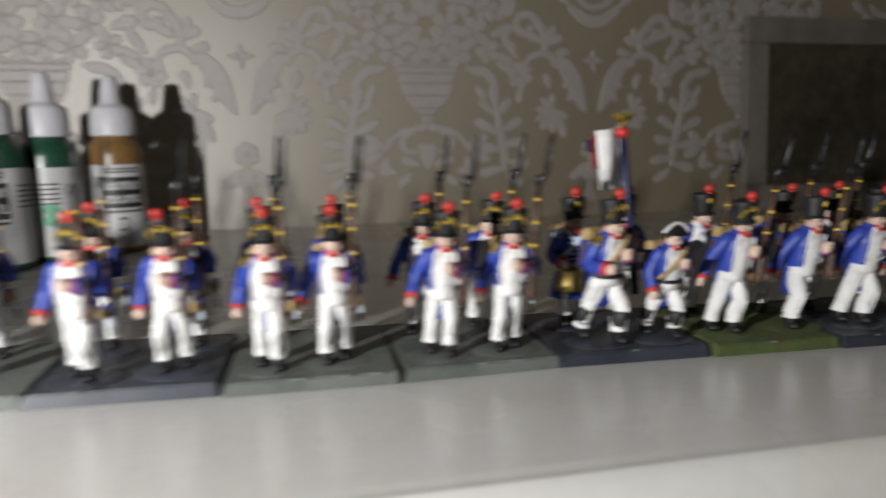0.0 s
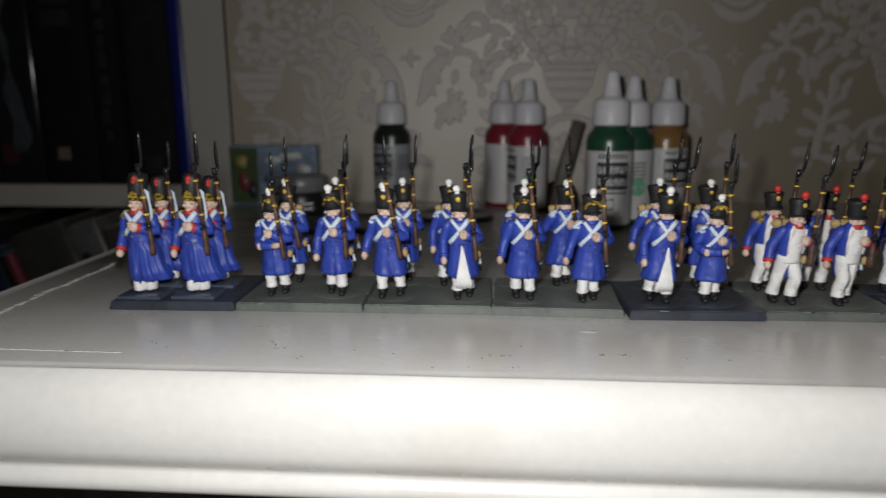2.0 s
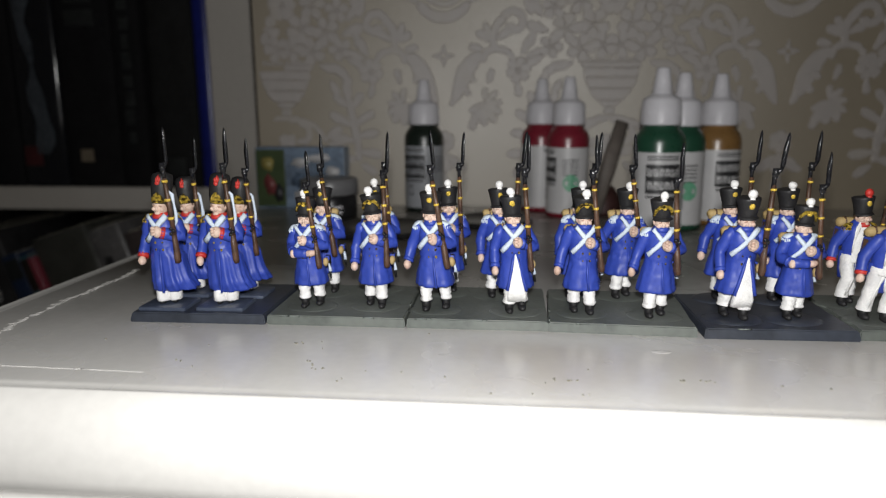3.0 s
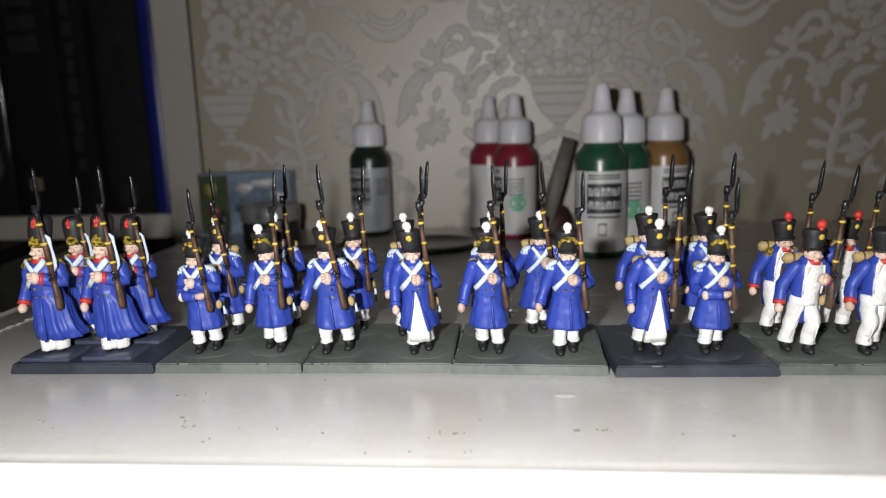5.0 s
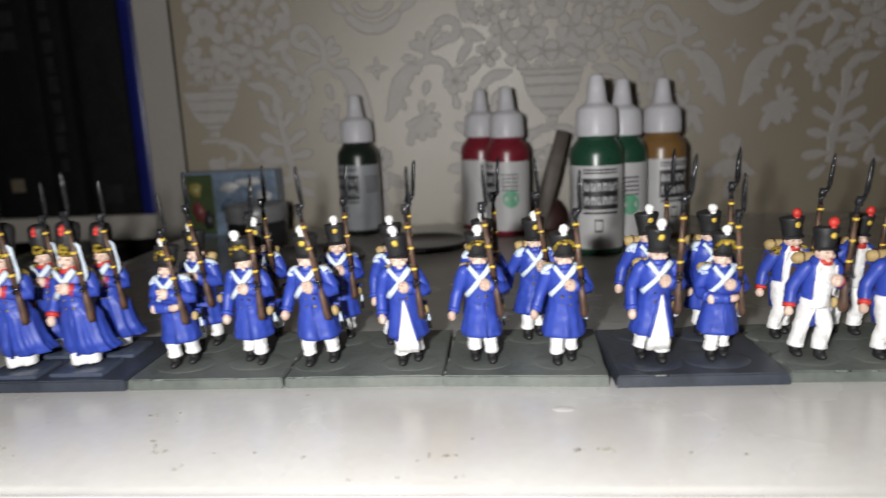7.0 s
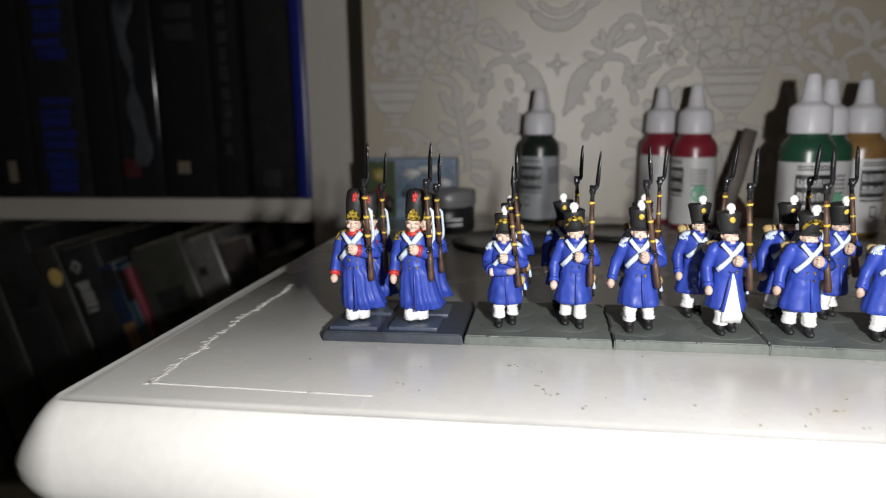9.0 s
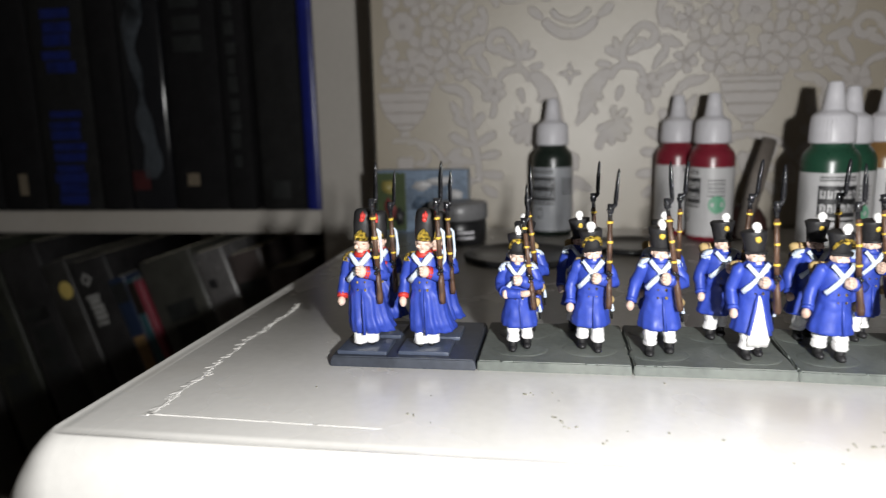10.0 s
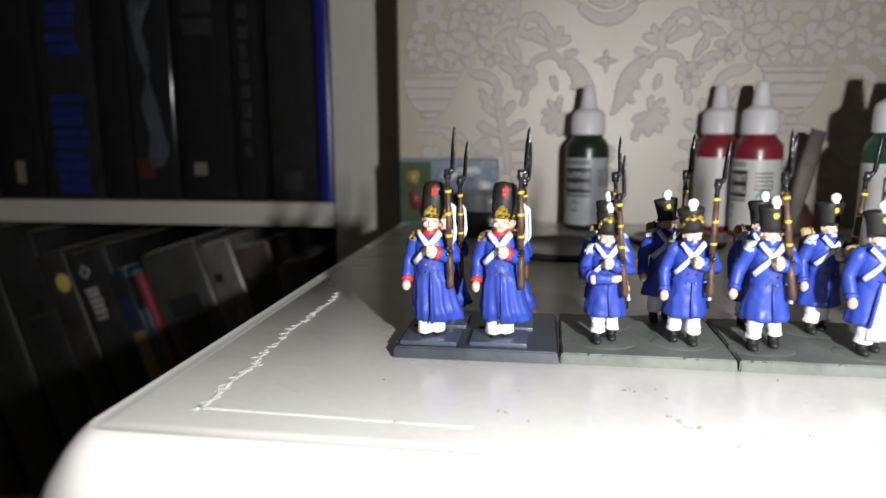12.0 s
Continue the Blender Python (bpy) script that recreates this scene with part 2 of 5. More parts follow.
# ---- wallpaper print ----
def wallpaper_print():
    """Embossed print: every petal, leaf and scroll is a raised plateau with a sloping rim."""
    bm = bmesh.new()
    y = WALL_Y - 0.0004
    lift = [0]
    RIM = 0.00055

    def poly(pts, rim):
        lift[0] = (lift[0] + 37) % 211
        h = y - lift[0] * 0.0000012
        area = sum(a[0] * b[1] - b[0] * a[1] for a, b in zip(pts, pts[1:] + pts[:1]))
        if area < 0:
            pts = list(reversed(pts))
        if rim:
            # frayed, hand-drawn outline
            fine = []
            for a, b in zip(pts, pts[1:] + pts[:1]):
                k = max(1, int(math.hypot(b[0] - a[0], b[1] - a[1]) / 0.0013))
                fine += [(a[0] + (b[0] - a[0]) * i / k, a[1] + (b[1] - a[1]) * i / k) for i in range(k)]
            pts = [(p[0] + 0.00085 * noise.noise(Vector((p[0] * 520, p[1] * 520, 1.7))), p[1] + 0.00085 * noise.noise(Vector((p[0] * 520, p[1] * 520, 9.2)))) for p in fine]
        vs = [bm.verts.new((p[0], h, p[1])) for p in pts]
        bm.faces.new(vs)
        if rim:
            k = len(pts)
            outer = []
            for i in range(k):
                (ax, az), (bx, bz) = pts[i - 1], pts[(i + 1) % k]
                dx, dz = bx - ax, bz - az
                d = math.hypot(dx, dz) or 1
                outer.append(bm.verts.new((pts[i][0] + dz / d * RIM, WALL_Y - 0.00008, pts[i][1] - dx / d * RIM)))
            for i in range(k):
                j = (i + 1) % k
                bm.faces.new((vs[i], outer[i], outer[j], vs[j]))

    def petal(cx, cz, length, width, ang, n=9):
        out = []
        for i in range(n):
            a = 2 * math.pi * i / n
            u, v = (0.5 + 0.5 * math.cos(a)) * length, 0.5 * width * math.sin(a) * (0.75 + 0.35 * math.cos(a))
            out.append((cx + u * math.cos(ang) - v * math.sin(ang), cz + u * math.sin(ang) + v * math.cos(ang)))
        return out

    def strip(pts, widths):
        """A band along points, as wide at each as given."""
        left, right = [], []
        for i, p in enumerate(pts):
            a, b = pts[max(i - 1, 0)], pts[min(i + 1, len(pts) - 1)]
            dx, dz = b[0] - a[0], b[1] - a[1]
            d = math.hypot(dx, dz) or 1
            u = i / (len(pts) - 1) * (len(widths) - 1)
            q = min(int(u), len(widths) - 2)
            w = (widths[q] + (widths[q + 1] - widths[q]) * (u - q)) / 2
            left.append((p[0] - dz / d * w, p[1] + dx / d * w))
            right.append((p[0] + dz / d * w, p[1] - dx / d * w))
        return [left + right[::-1]]

    def arc(cx, cz, r0, r1, a0, a1, n=12):
        return [(cx + (r0 + (r1 - r0) * i / n) * math.cos(radians(a0 + (a1 - a0) * i / n)),
                 cz + (r0 + (r1 - r0) * i / n) * math.sin(radians(a0 + (a1 - a0) * i / n))) for i in range(n + 1)]

    def glide(pts, n=5):
        """A smooth line through a few points."""
        out = []
        for i in range(len(pts) - 1):
            p0, p1, p2, p3 = pts[max(i - 1, 0)], pts[i], pts[i + 1], pts[min(i + 2, len(pts) - 1)]
            for k in range(n):
                u = k / n
                out.append(tuple(0.5 * (2 * b + (c - a) * u + (2 * a - 5 * b + 4 * c - d) * u * u + (3 * b - a - 3 * c + d) * u ** 3) for a, b, c, d in zip(p0, p1, p2, p3)))
        return out + [pts[-1]]

    rnd = random.Random(5)
    basket, starry = [], []

    def flower(lst, cx, cz, r, k=5, turn=0.3):
        for i in range(k):
            a = turn + 2 * math.pi * i / k
            lst.append(petal(cx + 0.20 * r * math.cos(a), cz + 0.20 * r * math.sin(a), 0.92 * r, 0.95 * r, a))
        lst.append(petal(cx - 0.14 * r, cz, 0.28 * r, 0.28 * r, 0, 7))

    def leaf(lst, cx, cz, l, ang, w=0.42):
        lst.append(petal(cx, cz, l, l * w, radians(ang)))

    # half of the urn of flowers, drawn for x >= 0 and mirrored
    for z0, w0, z1, w1 in ((0.0925, 0.0185, 0.0900, 0.0185), (0.0888, 0.0170, 0.0840, 0.0165), (0.0828, 0.0160, 0.0770, 0.0140), (0.0758, 0.0132, 0.0695, 0.0085), (0.0683, 0.0068, 0.0655, 0.0035),
                           (0.0640, 0.0028, 0.0605, 0.0030), (0.0592, 0.0075, 0.0570, 0.0095)):
        basket.append([(0, z0), (w0, z0), (w1, z1), (0, z1)])
    for k in range(6):
        basket.append([(0.0006 + 0.003 * k, 0.0935), (0.003 + 0.003 * k, 0.0935), (0.0018 + 0.003 * k, 0.0965)])
    for cx, cz, r in ((0.005, 0.1035, 0.0076), (0.0195, 0.1020, 0.0080), (0.0120, 0.1165, 0.0086), (0.0290, 0.1140, 0.0084), (0.0385, 0.1030, 0.0066), (0.0, 0.1310, 0.0082),
                      (0.0205, 0.1310, 0.0080), (0.0370, 0.1275, 0.0070), (0.0110, 0.1460, 0.0080), (0.0290, 0.1445, 0.0072), (0.0, 0.1600, 0.0074), (0.0190, 0.1600, 0.0072)):
        flower(basket, cx, cz, r, 5, rnd.random() * 6)
    for cx, cz, l, a in ((0.040, 0.112, 0.015, 20), (0.044, 0.121, 0.013, 55), (0.036, 0.136, 0.014, 35), (0.024, 0.093, 0.013, -15), (0.033, 0.094, 0.013, -45),
                         (0.026, 0.153, 0.013, 60), (0.043, 0.097, 0.012, -25), (0.040, 0.090, 0.012, -70), (0.031, 0.083, 0.011, -60)):
        leaf(basket, cx, cz, l, a, 0.5)
    # scrolling foot under the urn
    basket.extend(strip(arc(0.0095, 0.047, 0.0075, 0.0040, 100, -120, 12), (0.0025, 0.0034, 0.0030)))
    basket.extend(strip(glide([(0.002, 0.056), (0.010, 0.0565), (0.020, 0.052), (0.027, 0.043)]), (0.002, 0.0035, 0.002)))
    for cx, cz, l, a in ((0.027, 0.045, 0.013, 35), (0.028, 0.042, 0.013, -25), (0.025, 0.040, 0.012, -80), (0.0, 0.032, 0.016, 78), (0.004, 0.034, 0.013, 20), (0.010, 0.030, 0.012, -45), (0.018, 0.030, 0.011, 10)):
        leaf(basket, cx, cz, l, a, 0.5)
    # half of the scrolls round the star
    Z = 0.098
    for i in range(4):
        a = math.pi / 2 * i
        starry.append([(0.0023 * math.cos(a - 0.8), Z + 0.0023 * math.sin(a - 0.8)), (0.0072 * math.cos(a), Z + 0.0072 * math.sin(a)), (0.0023 * math.cos(a + 0.8), Z + 0.0023 * math.sin(a + 0.8))])
    starry.extend(strip(glide([(0.0250, Z), (0.0190, Z - 0.0035), (0.0135, Z - 0.012), (0.0100, Z - 0.021), (0.0045, Z - 0.032)]), (0.0035, 0.0085, 0.0105, 0.0085, 0.0008)))
    for cz, l, a in ((-0.008, 0.007, 195), (-0.014, 0.008, 205), (-0.021, 0.008, 225), (-0.012, 0.007, -40), (-0.019, 0.007, -60)):
        leaf(starry, 0.0150 + 0.30 * (cz + 0.012), Z + cz, l, a, 0.6)
    starry.extend(strip(glide([(0.0460, Z - 0.0045), (0.0420, Z + 0.0015), (0.0350, Z + 0.0038), (0.0285, Z + 0.0022), (0.0250, Z - 0.004)]), (0.0022, 0.0032, 0.0036, 0.0026)))
    starry.extend(strip(glide([(0.0330, Z + 0.004), (0.0320, Z + 0.010), (0.0335, Z + 0.017), (0.0385, Z + 0.023)]), (0.0032, 0.0042, 0.0048)))
    starry.extend(strip(arc(0.0455, Z + 0.020, 0.0080, 0.0030, 155, -170, 14), (0.0046, 0.0040, 0.0048)))
    for cx, cz, l, a, w in ((0.031, 0.009, 0.011, 150, 0.55), (0.030, 0.011, 0.010, 110, 0.5), (0.034, 0.010, 0.012, 30, 0.5), (0.0255, 0.004, 0.009, 170, 0.6)):
        leaf(starry, cx, Z + cz, l, a, w)
    # palmette hanging under the arch
    for a, l in ((-150, 0.012), (-122, 0.017), (-95, 0.0150), (-65, 0.0145), (-35, 0.0125), (0, 0.0105), (45, 0.0100), (95, 0.0095)):
        leaf(starry, 0.0275, Z - 0.030, l, a, 0.42)
    leaf(starry, 0.0215, Z - 0.0385, 0.010, -112, 0.55)
    leaf(starry, 0.0290, Z - 0.018, 0.010, 75, 0.5)
    flower(starry, 0.0485, Z - 0.0095, 0.0072, 6)
    for cx, cz, l, a, w in ((0.0505, 0.000, 0.013, 62, 0.45), (0.0525, -0.002, 0.012, 25, 0.45), (0.0570, 0.006, 0.010, 85, 0.5), (0.0475, -0.0165, 0.010, -80, 0.5)):
        leaf(starry, cx, Z + cz, l, a, w)
    # branching plant between star and urn
    starry.extend(strip(glide([(0.0580, Z - 0.068), (0.0590, Z - 0.055), (0.0615, Z - 0.042), (0.0640, Z - 0.028)]), (0.0030, 0.0048, 0.0030)))
    for cx, cz, l, a, w in ((0.0640, -0.030, 0.014, 82, 0.5), (0.0645, -0.033, 0.013, 40, 0.45), (0.0625, -0.034, 0.013, 125, 0.45), (0.0605, -0.044, 0.016, 148, 0.42), (0.0620, -0.045, 0.018, 28, 0.40), (0.0590, -0.052, 0.015, 170, 0.45),
                            (0.0600, -0.055, 0.018, 8, 0.42), (0.0580, -0.062, 0.016, 188, 0.45), (0.0590, -0.066, 0.016, -14, 0.45), (0.0570, -0.070, 0.013, 215, 0.5)):
        leaf(starry, cx, Z + cz, l, a, w)
    # sprig below the star and swag above it
    flower(starry, 0.0, Z - 0.0555, 0.0062, 6, 0.5)
    for cx, cz, l, a in ((0.0, -0.062, 0.014, -80), (0.002, -0.064, 0.012, -40), (0.003, -0.070, 0.012, -15), (0.0, -0.076, 0.013, -85)):
        leaf(starry, cx, Z + cz, l, a, 0.45)
    starry.extend(strip(arc(0.0, Z + 0.045, 0.0215, 0.0200, 270, 322, 10), (0.0065, 0.0060, 0.0040)))
    starry.extend(strip(arc(0.0, Z + 0.045, 0.0130, 0.0130, 270, 330, 8), (0.0030, 0.0030)))
    leaf(starry, 0.0165, Z + 0.033, 0.012, 40, 0.5)
    for cx, cz in ((0.020, 0.150), (0.034, 0.142), (0.048, 0.150), (0.012, 0.164), (0.052, 0.132)):
        a = rnd.uniform(0, 360)
        for k in range(3):
            leaf(starry, cx, cz, 0.010, a + (0, 60, -65)[k], 0.55)
    period, drop = 0.215, 0.20
    for row in range(-2, 6):
        for i in range(-1, 10):
            for lst, off in ((basket, 0.0), (starry, period / 2)):
                cx = -0.036 + i * period + off
                for side in (-1, 1):
                    for pts in lst:
                        q = [(cx + side * p[0], p[1] + row * drop) for p in pts]
                        if min(p[0] for p in q) < WALL_L + 0.003 or max(p[0] for p in q) > 1.9:
                            continue
                        poly(q, row in (0, 1) and cx < 0.8)
    return part("wallpaper_print", bm, M_PRINT, wall_back, "pale raised print of flower urns and scrolls")


wallpaper_print()


# ---- painted chest that carries everything ----
NOSE = [(-0.0042, 0.0), (-0.0030, -0.00006), (-0.0016, -0.00022), (-0.0006, -0.00012), (0.0, 0.0), (0.0004, -0.0001), (0.0024, -0.0016), (0.0046, -0.0040), (0.0056, -0.0058), (0.0060, -0.0068),
        (0.0070, -0.0092), (0.0077, -0.0125), (0.0080, -0.0160), (0.0078, -0.0195), (0.0070, -0.0222), (0.0058, -0.0238), (0.0046, -0.0248), (0.0040, -0.0258), (0.0042, -0.0268),
        (0.0052, -0.0276), (0.0060, -0.0290), (0.0060, -0.0308), (0.0050, -0.0322), (0.0030, -0.0330)]


def moulded_plate(bm, x0, x1, y0, y1, z, corner, n=8):
    """A board whose edge runs out in a moulded nose: a crisp crease, an ovolo, a groove and a bead."""
    def sag(x, y):
        """How deep the paint has sunk behind the front crease, uneven along its run."""
        if y > y0 + 0.02:
            return 1.0
        return 0.4 + 2.6 * max(0.0, noise.noise(Vector((x * 38, 0.3, 5.1))) + 0.15) + 2.4 * max(0.0, 1 - abs(x - 0.0) / 0.07)

    def outline(out, zz):
        pts = []
        for cx, cy, a0 in ((x1 - corner, y1 - corner, 0), (x0 + corner, y1 - corner, 90), (x0 + corner, y0 + corner, 180), (x1 - corner, y0 + corner, 270)):
            for i in range(n + 1):
                a = radians(a0 + 90 * i / n)
                oy = math.sin(a) if math.sin(a) < 0 else 0.0
                left = max(0.0, min(1.0, (-math.cos(a) - 0.25) / 0.6))
                # the side falls away in one plain steep round
                fall = 0.0125 * max(0.0, (z - zz) / 0.016) ** 0.72 if zz > z - 0.016 else out * 1.56
                reach = out if out <= 0 else out * (1 - left) + fall * left
                low = zz + (z - zz) * left if out <= 0 else zz
                pts.append(Vector((cx + (corner + reach) * math.cos(a), cy + corner * math.sin(a) + out * oy, low)))
            if a0 == 180:
                run = 90
                pts += [Vector((x0 + corner + (x1 - x0 - 2 * corner) * (k / run) ** 1.6, y0 - out, zz)) for k in range(1, run)]
        if z - 0.0005 < zz < z:
            for p in pts:
                p.z = z + (zz - z) * sag(p.x, p.y)
        return pts
    loops = [outline(d, z + dz) for d, dz in NOSE]
    rings(bm, list(reversed(loops)))


def chest():
    t = thing("chest_of_drawers", (0, 0, FLOOR_Z), "cream-white gloss painted chest with worn rounded top against the wall", "chest")
    h = -FLOOR_Z
    bm = bmesh.new()
    moulded_plate(bm, -0.0522, 0.95, -0.0505, WALL_Y - 0.003, h, 0.0048)
    smooth(bm, 24)
    part("top", bm, M_TABLE, t, "thick rounded top with chipped paint")
    bm = bmesh.new()
    box(bm, (-0.020, 0.004, 0.0), (0.93, WALL_Y - 0.006, h - 0.0332), 0, 0.003)
    part("body", bm, M_TABLE, t)
    for k in range(3):
        z1 = h - 0.046 - 0.24 * k
        bm = bmesh.new()
        box(bm, (-0.006, -0.003, z1 - 0.225), (0.91, 0.0055, z1), 0, 0.003)
        d = part("drawer_front", bm, M_TABLE, t)
        for x in (0.2, 0.7):
            bm = bmesh.new()
            stack(bm, [(x, -0.016, z1 - 0.12 + dz, r, r) for dz, r in ((-0.012, 0.004), (-0.008, 0.010), (0, 0.013), (0.008, 0.010), (0.012, 0.004))], 0, 14)
            tube(bm, [(x, -0.002, z1 - 0.12), (x, -0.014, z1 - 0.12)], [0.005, 0.005])
            part("knob", bm, M_TABLE, d)
    # raised ridge of chipped paint near the corner
    rnd = random.Random(3)
    bm = bmesh.new()
    def along(u):
        return Vector((-0.0335 - 0.0015 * u + 0.0006 * math.sin(9 * u) + 0.0004 * math.sin(31 * u), -0.0385 + 0.107 * u, h))
    run = [along(k / 60) + Vector((rnd.gauss(0, 0.00018), 0, -0.00008)) for k in range(61)]
    tube(bm, run, [rnd.uniform(0.00018, 0.00034) * (1.25 - 0.6 * k / 60) for k in range(61)], 0, 6, 0.6, (0, 0, 1))
    # lifted folds of paint that lie aslant over the ridge
    for i in range(24):
        u = (i + rnd.uniform(0.2, 0.8)) / 24
        big = 1.15 - 0.45 * u
        p = along(u) + Vector((rnd.uniform(-0.0010, 0.0), 0, 0))
        l, w, hh, a = rnd.uniform(0.0015, 0.0026) * big, rnd.uniform(0.0006, 0.0010) * big, rnd.uniform(0.00008, 0.00017), rnd.uniform(0.5, 1.15)
        wob = [rnd.uniform(0.8, 1.15) for _ in range(12)]
        loops = []
        for size, up in ((1.0, -0.0002), (0.97, 0.00002), (0.72, hh * 0.7), (0.35, hh)):
            loop = []
            for q in range(12):
                t_ = 2 * math.pi * q / 12
                sx, sy = size * l * math.cos(t_) * wob[q], size * w * math.sin(t_) * wob[(q + 5) % 12] + 0.25 * w * math.cos(2 * t_)
                loop.append((p.x + sx * math.cos(a) - sy * math.sin(a), p.y + sx * math.sin(a) + sy * math.cos(a), h + up))
            loops.append(loop)
        rings(bm, loops)
    for i in range(90):
        u = i / 89 + rnd.uniform(-0.004, 0.004)
        near = 0.5 + 0.5 * math.sin(23 * u + 2.0 * math.sin(7 * u))
        if rnd.random() > 0.35 + 0.65 * near:
            continue
        big = (1.25 - 0.55 * u) * (0.7 + 0.4 * near)
        p = along(u) + Vector((rnd.gauss(0, 0.00035) * big, 0, 0))
        l, w, hh, a = rnd.uniform(0.0006, 0.0016) * big, rnd.uniform(0.00028, 0.00055) * big, rnd.uniform(0.00006, 0.00016), rnd.gauss(1.15, 0.4)
        base = []
        for q in range(9):
            t_ = 2 * math.pi * q / 9
            sx, sy = l * math.cos(t_) * rnd.uniform(0.7, 1.15), w * math.sin(t_) * rnd.uniform(0.7, 1.3)
            base.append((p.x + sx * math.cos(a) - sy * math.sin(a), p.y + sx * math.sin(a) + sy * math.cos(a)))
        lean = rnd.uniform(-120, 160)
        tops = [(q[0] * 0.55 + p.x * 0.45, q[1] * 0.55 + p.y * 0.45) for q in base]
        rings(bm, [[(q[0], q[1], h - 0.0002) for q in base], [(q[0], q[1], h + 0.00003) for q in base], [(q[0], q[1], h + hh * (0.8 + lean * (q[0] - p.x))) for q in tops]])
    smooth(bm, 50)
    part("paint_ridge", bm, M_TABLE, t, "broken ridge of chipped white paint")
    bm = bmesh.new()
    for a, e, thick in ((0, 18, 0.00030), (18, 25, 0.00018)):
        pts = [(-0.0335 + 0.0024 * i, -0.0375 - 0.00006 * i + rnd.uniform(-0.00012, 0.00012), h) for i in range(a, e + 1)]
        tube(bm, pts, [thick * (1 - 0.6 * i / len(pts)) + rnd.uniform(0, 0.0001) for i in range(len(pts))], 0, 6, 0.5, (0, 0, 1))
    part("paint_seam", bm, M_CHIP, t, "thin raised seam in the white paint")
    bm = bmesh.new()
    stack(bm, [(0.158, -0.013, h - 0.0002, 0.0032, 0.0018), (0.158, -0.013, h + 0.00004, 0.0026, 0.0014), (0.158, -0.013, h + 0.00007, 0.0013, 0.0008)], 0, 16)
    smooth(bm, 80)
    part("paint_drip", bm, M_TABLE, t, "dried pale drip of paint")
    return t


chest()


def grit():
    rnd = random.Random(11)
    bm = bmesh.new()
    # x, y in millimetres and how many flecks lie there
    spots = ((59, -15, 4), (65, -13, 1), (67, -19, 1), (65, -28, 3), (67, -30, 2), (68, -33, 2), (71.5, -33.5, 2), (82, -34, 1), (91, -34, 1), (78, -40, 2), (94, -4, 1), (102, -36, 1),
             (128, -35, 3), (126, -37, 1), (132.5, -35, 4), (137, -28, 1), (123, -43, 1), (137, -43, 2), (113, -45, 1), (159, -33, 6), (164.5, -33, 6), (181, -34, 1), (192, -35, 1), (2, -16, 1),
             (34, -19, 1), (33, -30.5, 3), (37, -34, 1))
    for x, y, many in spots:
        for k in range(many):
            cx, cy, r = 0.001 * x + rnd.gauss(0, 0.0009 if many > 1 else 0.0002), 0.001 * y + rnd.gauss(0, 0.0005), rnd.uniform(0.0002, 0.00042)
            pts = [(cx + r * rnd.uniform(0.6, 1.4) * math.cos(a), cy + r * rnd.uniform(0.5, 1.0) * math.sin(a)) for a in [2 * math.pi * i / 7 for i in range(7)]]
            rings(bm, [[(p[0], p[1], -0.0001) for p in pts], [(cx + 0.6 * (p[0] - cx), cy + 0.6 * (p[1] - cy), 0.00025) for p in pts]])
    ob = part("grit", bm, M_GRIT, None)
    return tagged(ob, "dark flecks of grit scattered on the white top", "grit", kind="stuff")


grit()


# ---- miniature bases ----
EDGES = [(0.0, -0.0004), (0.0435, 0.0006), (0.0865, 0.0010), (0.1290, 0.0012), (0.1715, -0.001), (0.2145, 0.0006), (0.256, 0.0005), (0.2957, -0.003), (0.3338, -0.0045), (0.371, -0.003), (0.4110, -0.005), (0.4458, -0.007), (0.485, -0.009)]
KIND = "NGGGNGNGGNMN"
BASE_H = 0.003
M_WORN = mat("worn_pale_edge", (0.17, 0.19, 0.175), 0.7, 0.3, 900, 0.4)
M_PAD_N = mat("blue_grey_pad_paint", (0.055, 0.068, 0.102), 0.34, 0.25, 120, 0.3)
PAD = {"N": M_BASE_N, "G": M_BASE_G, "M": M_BASE_M}


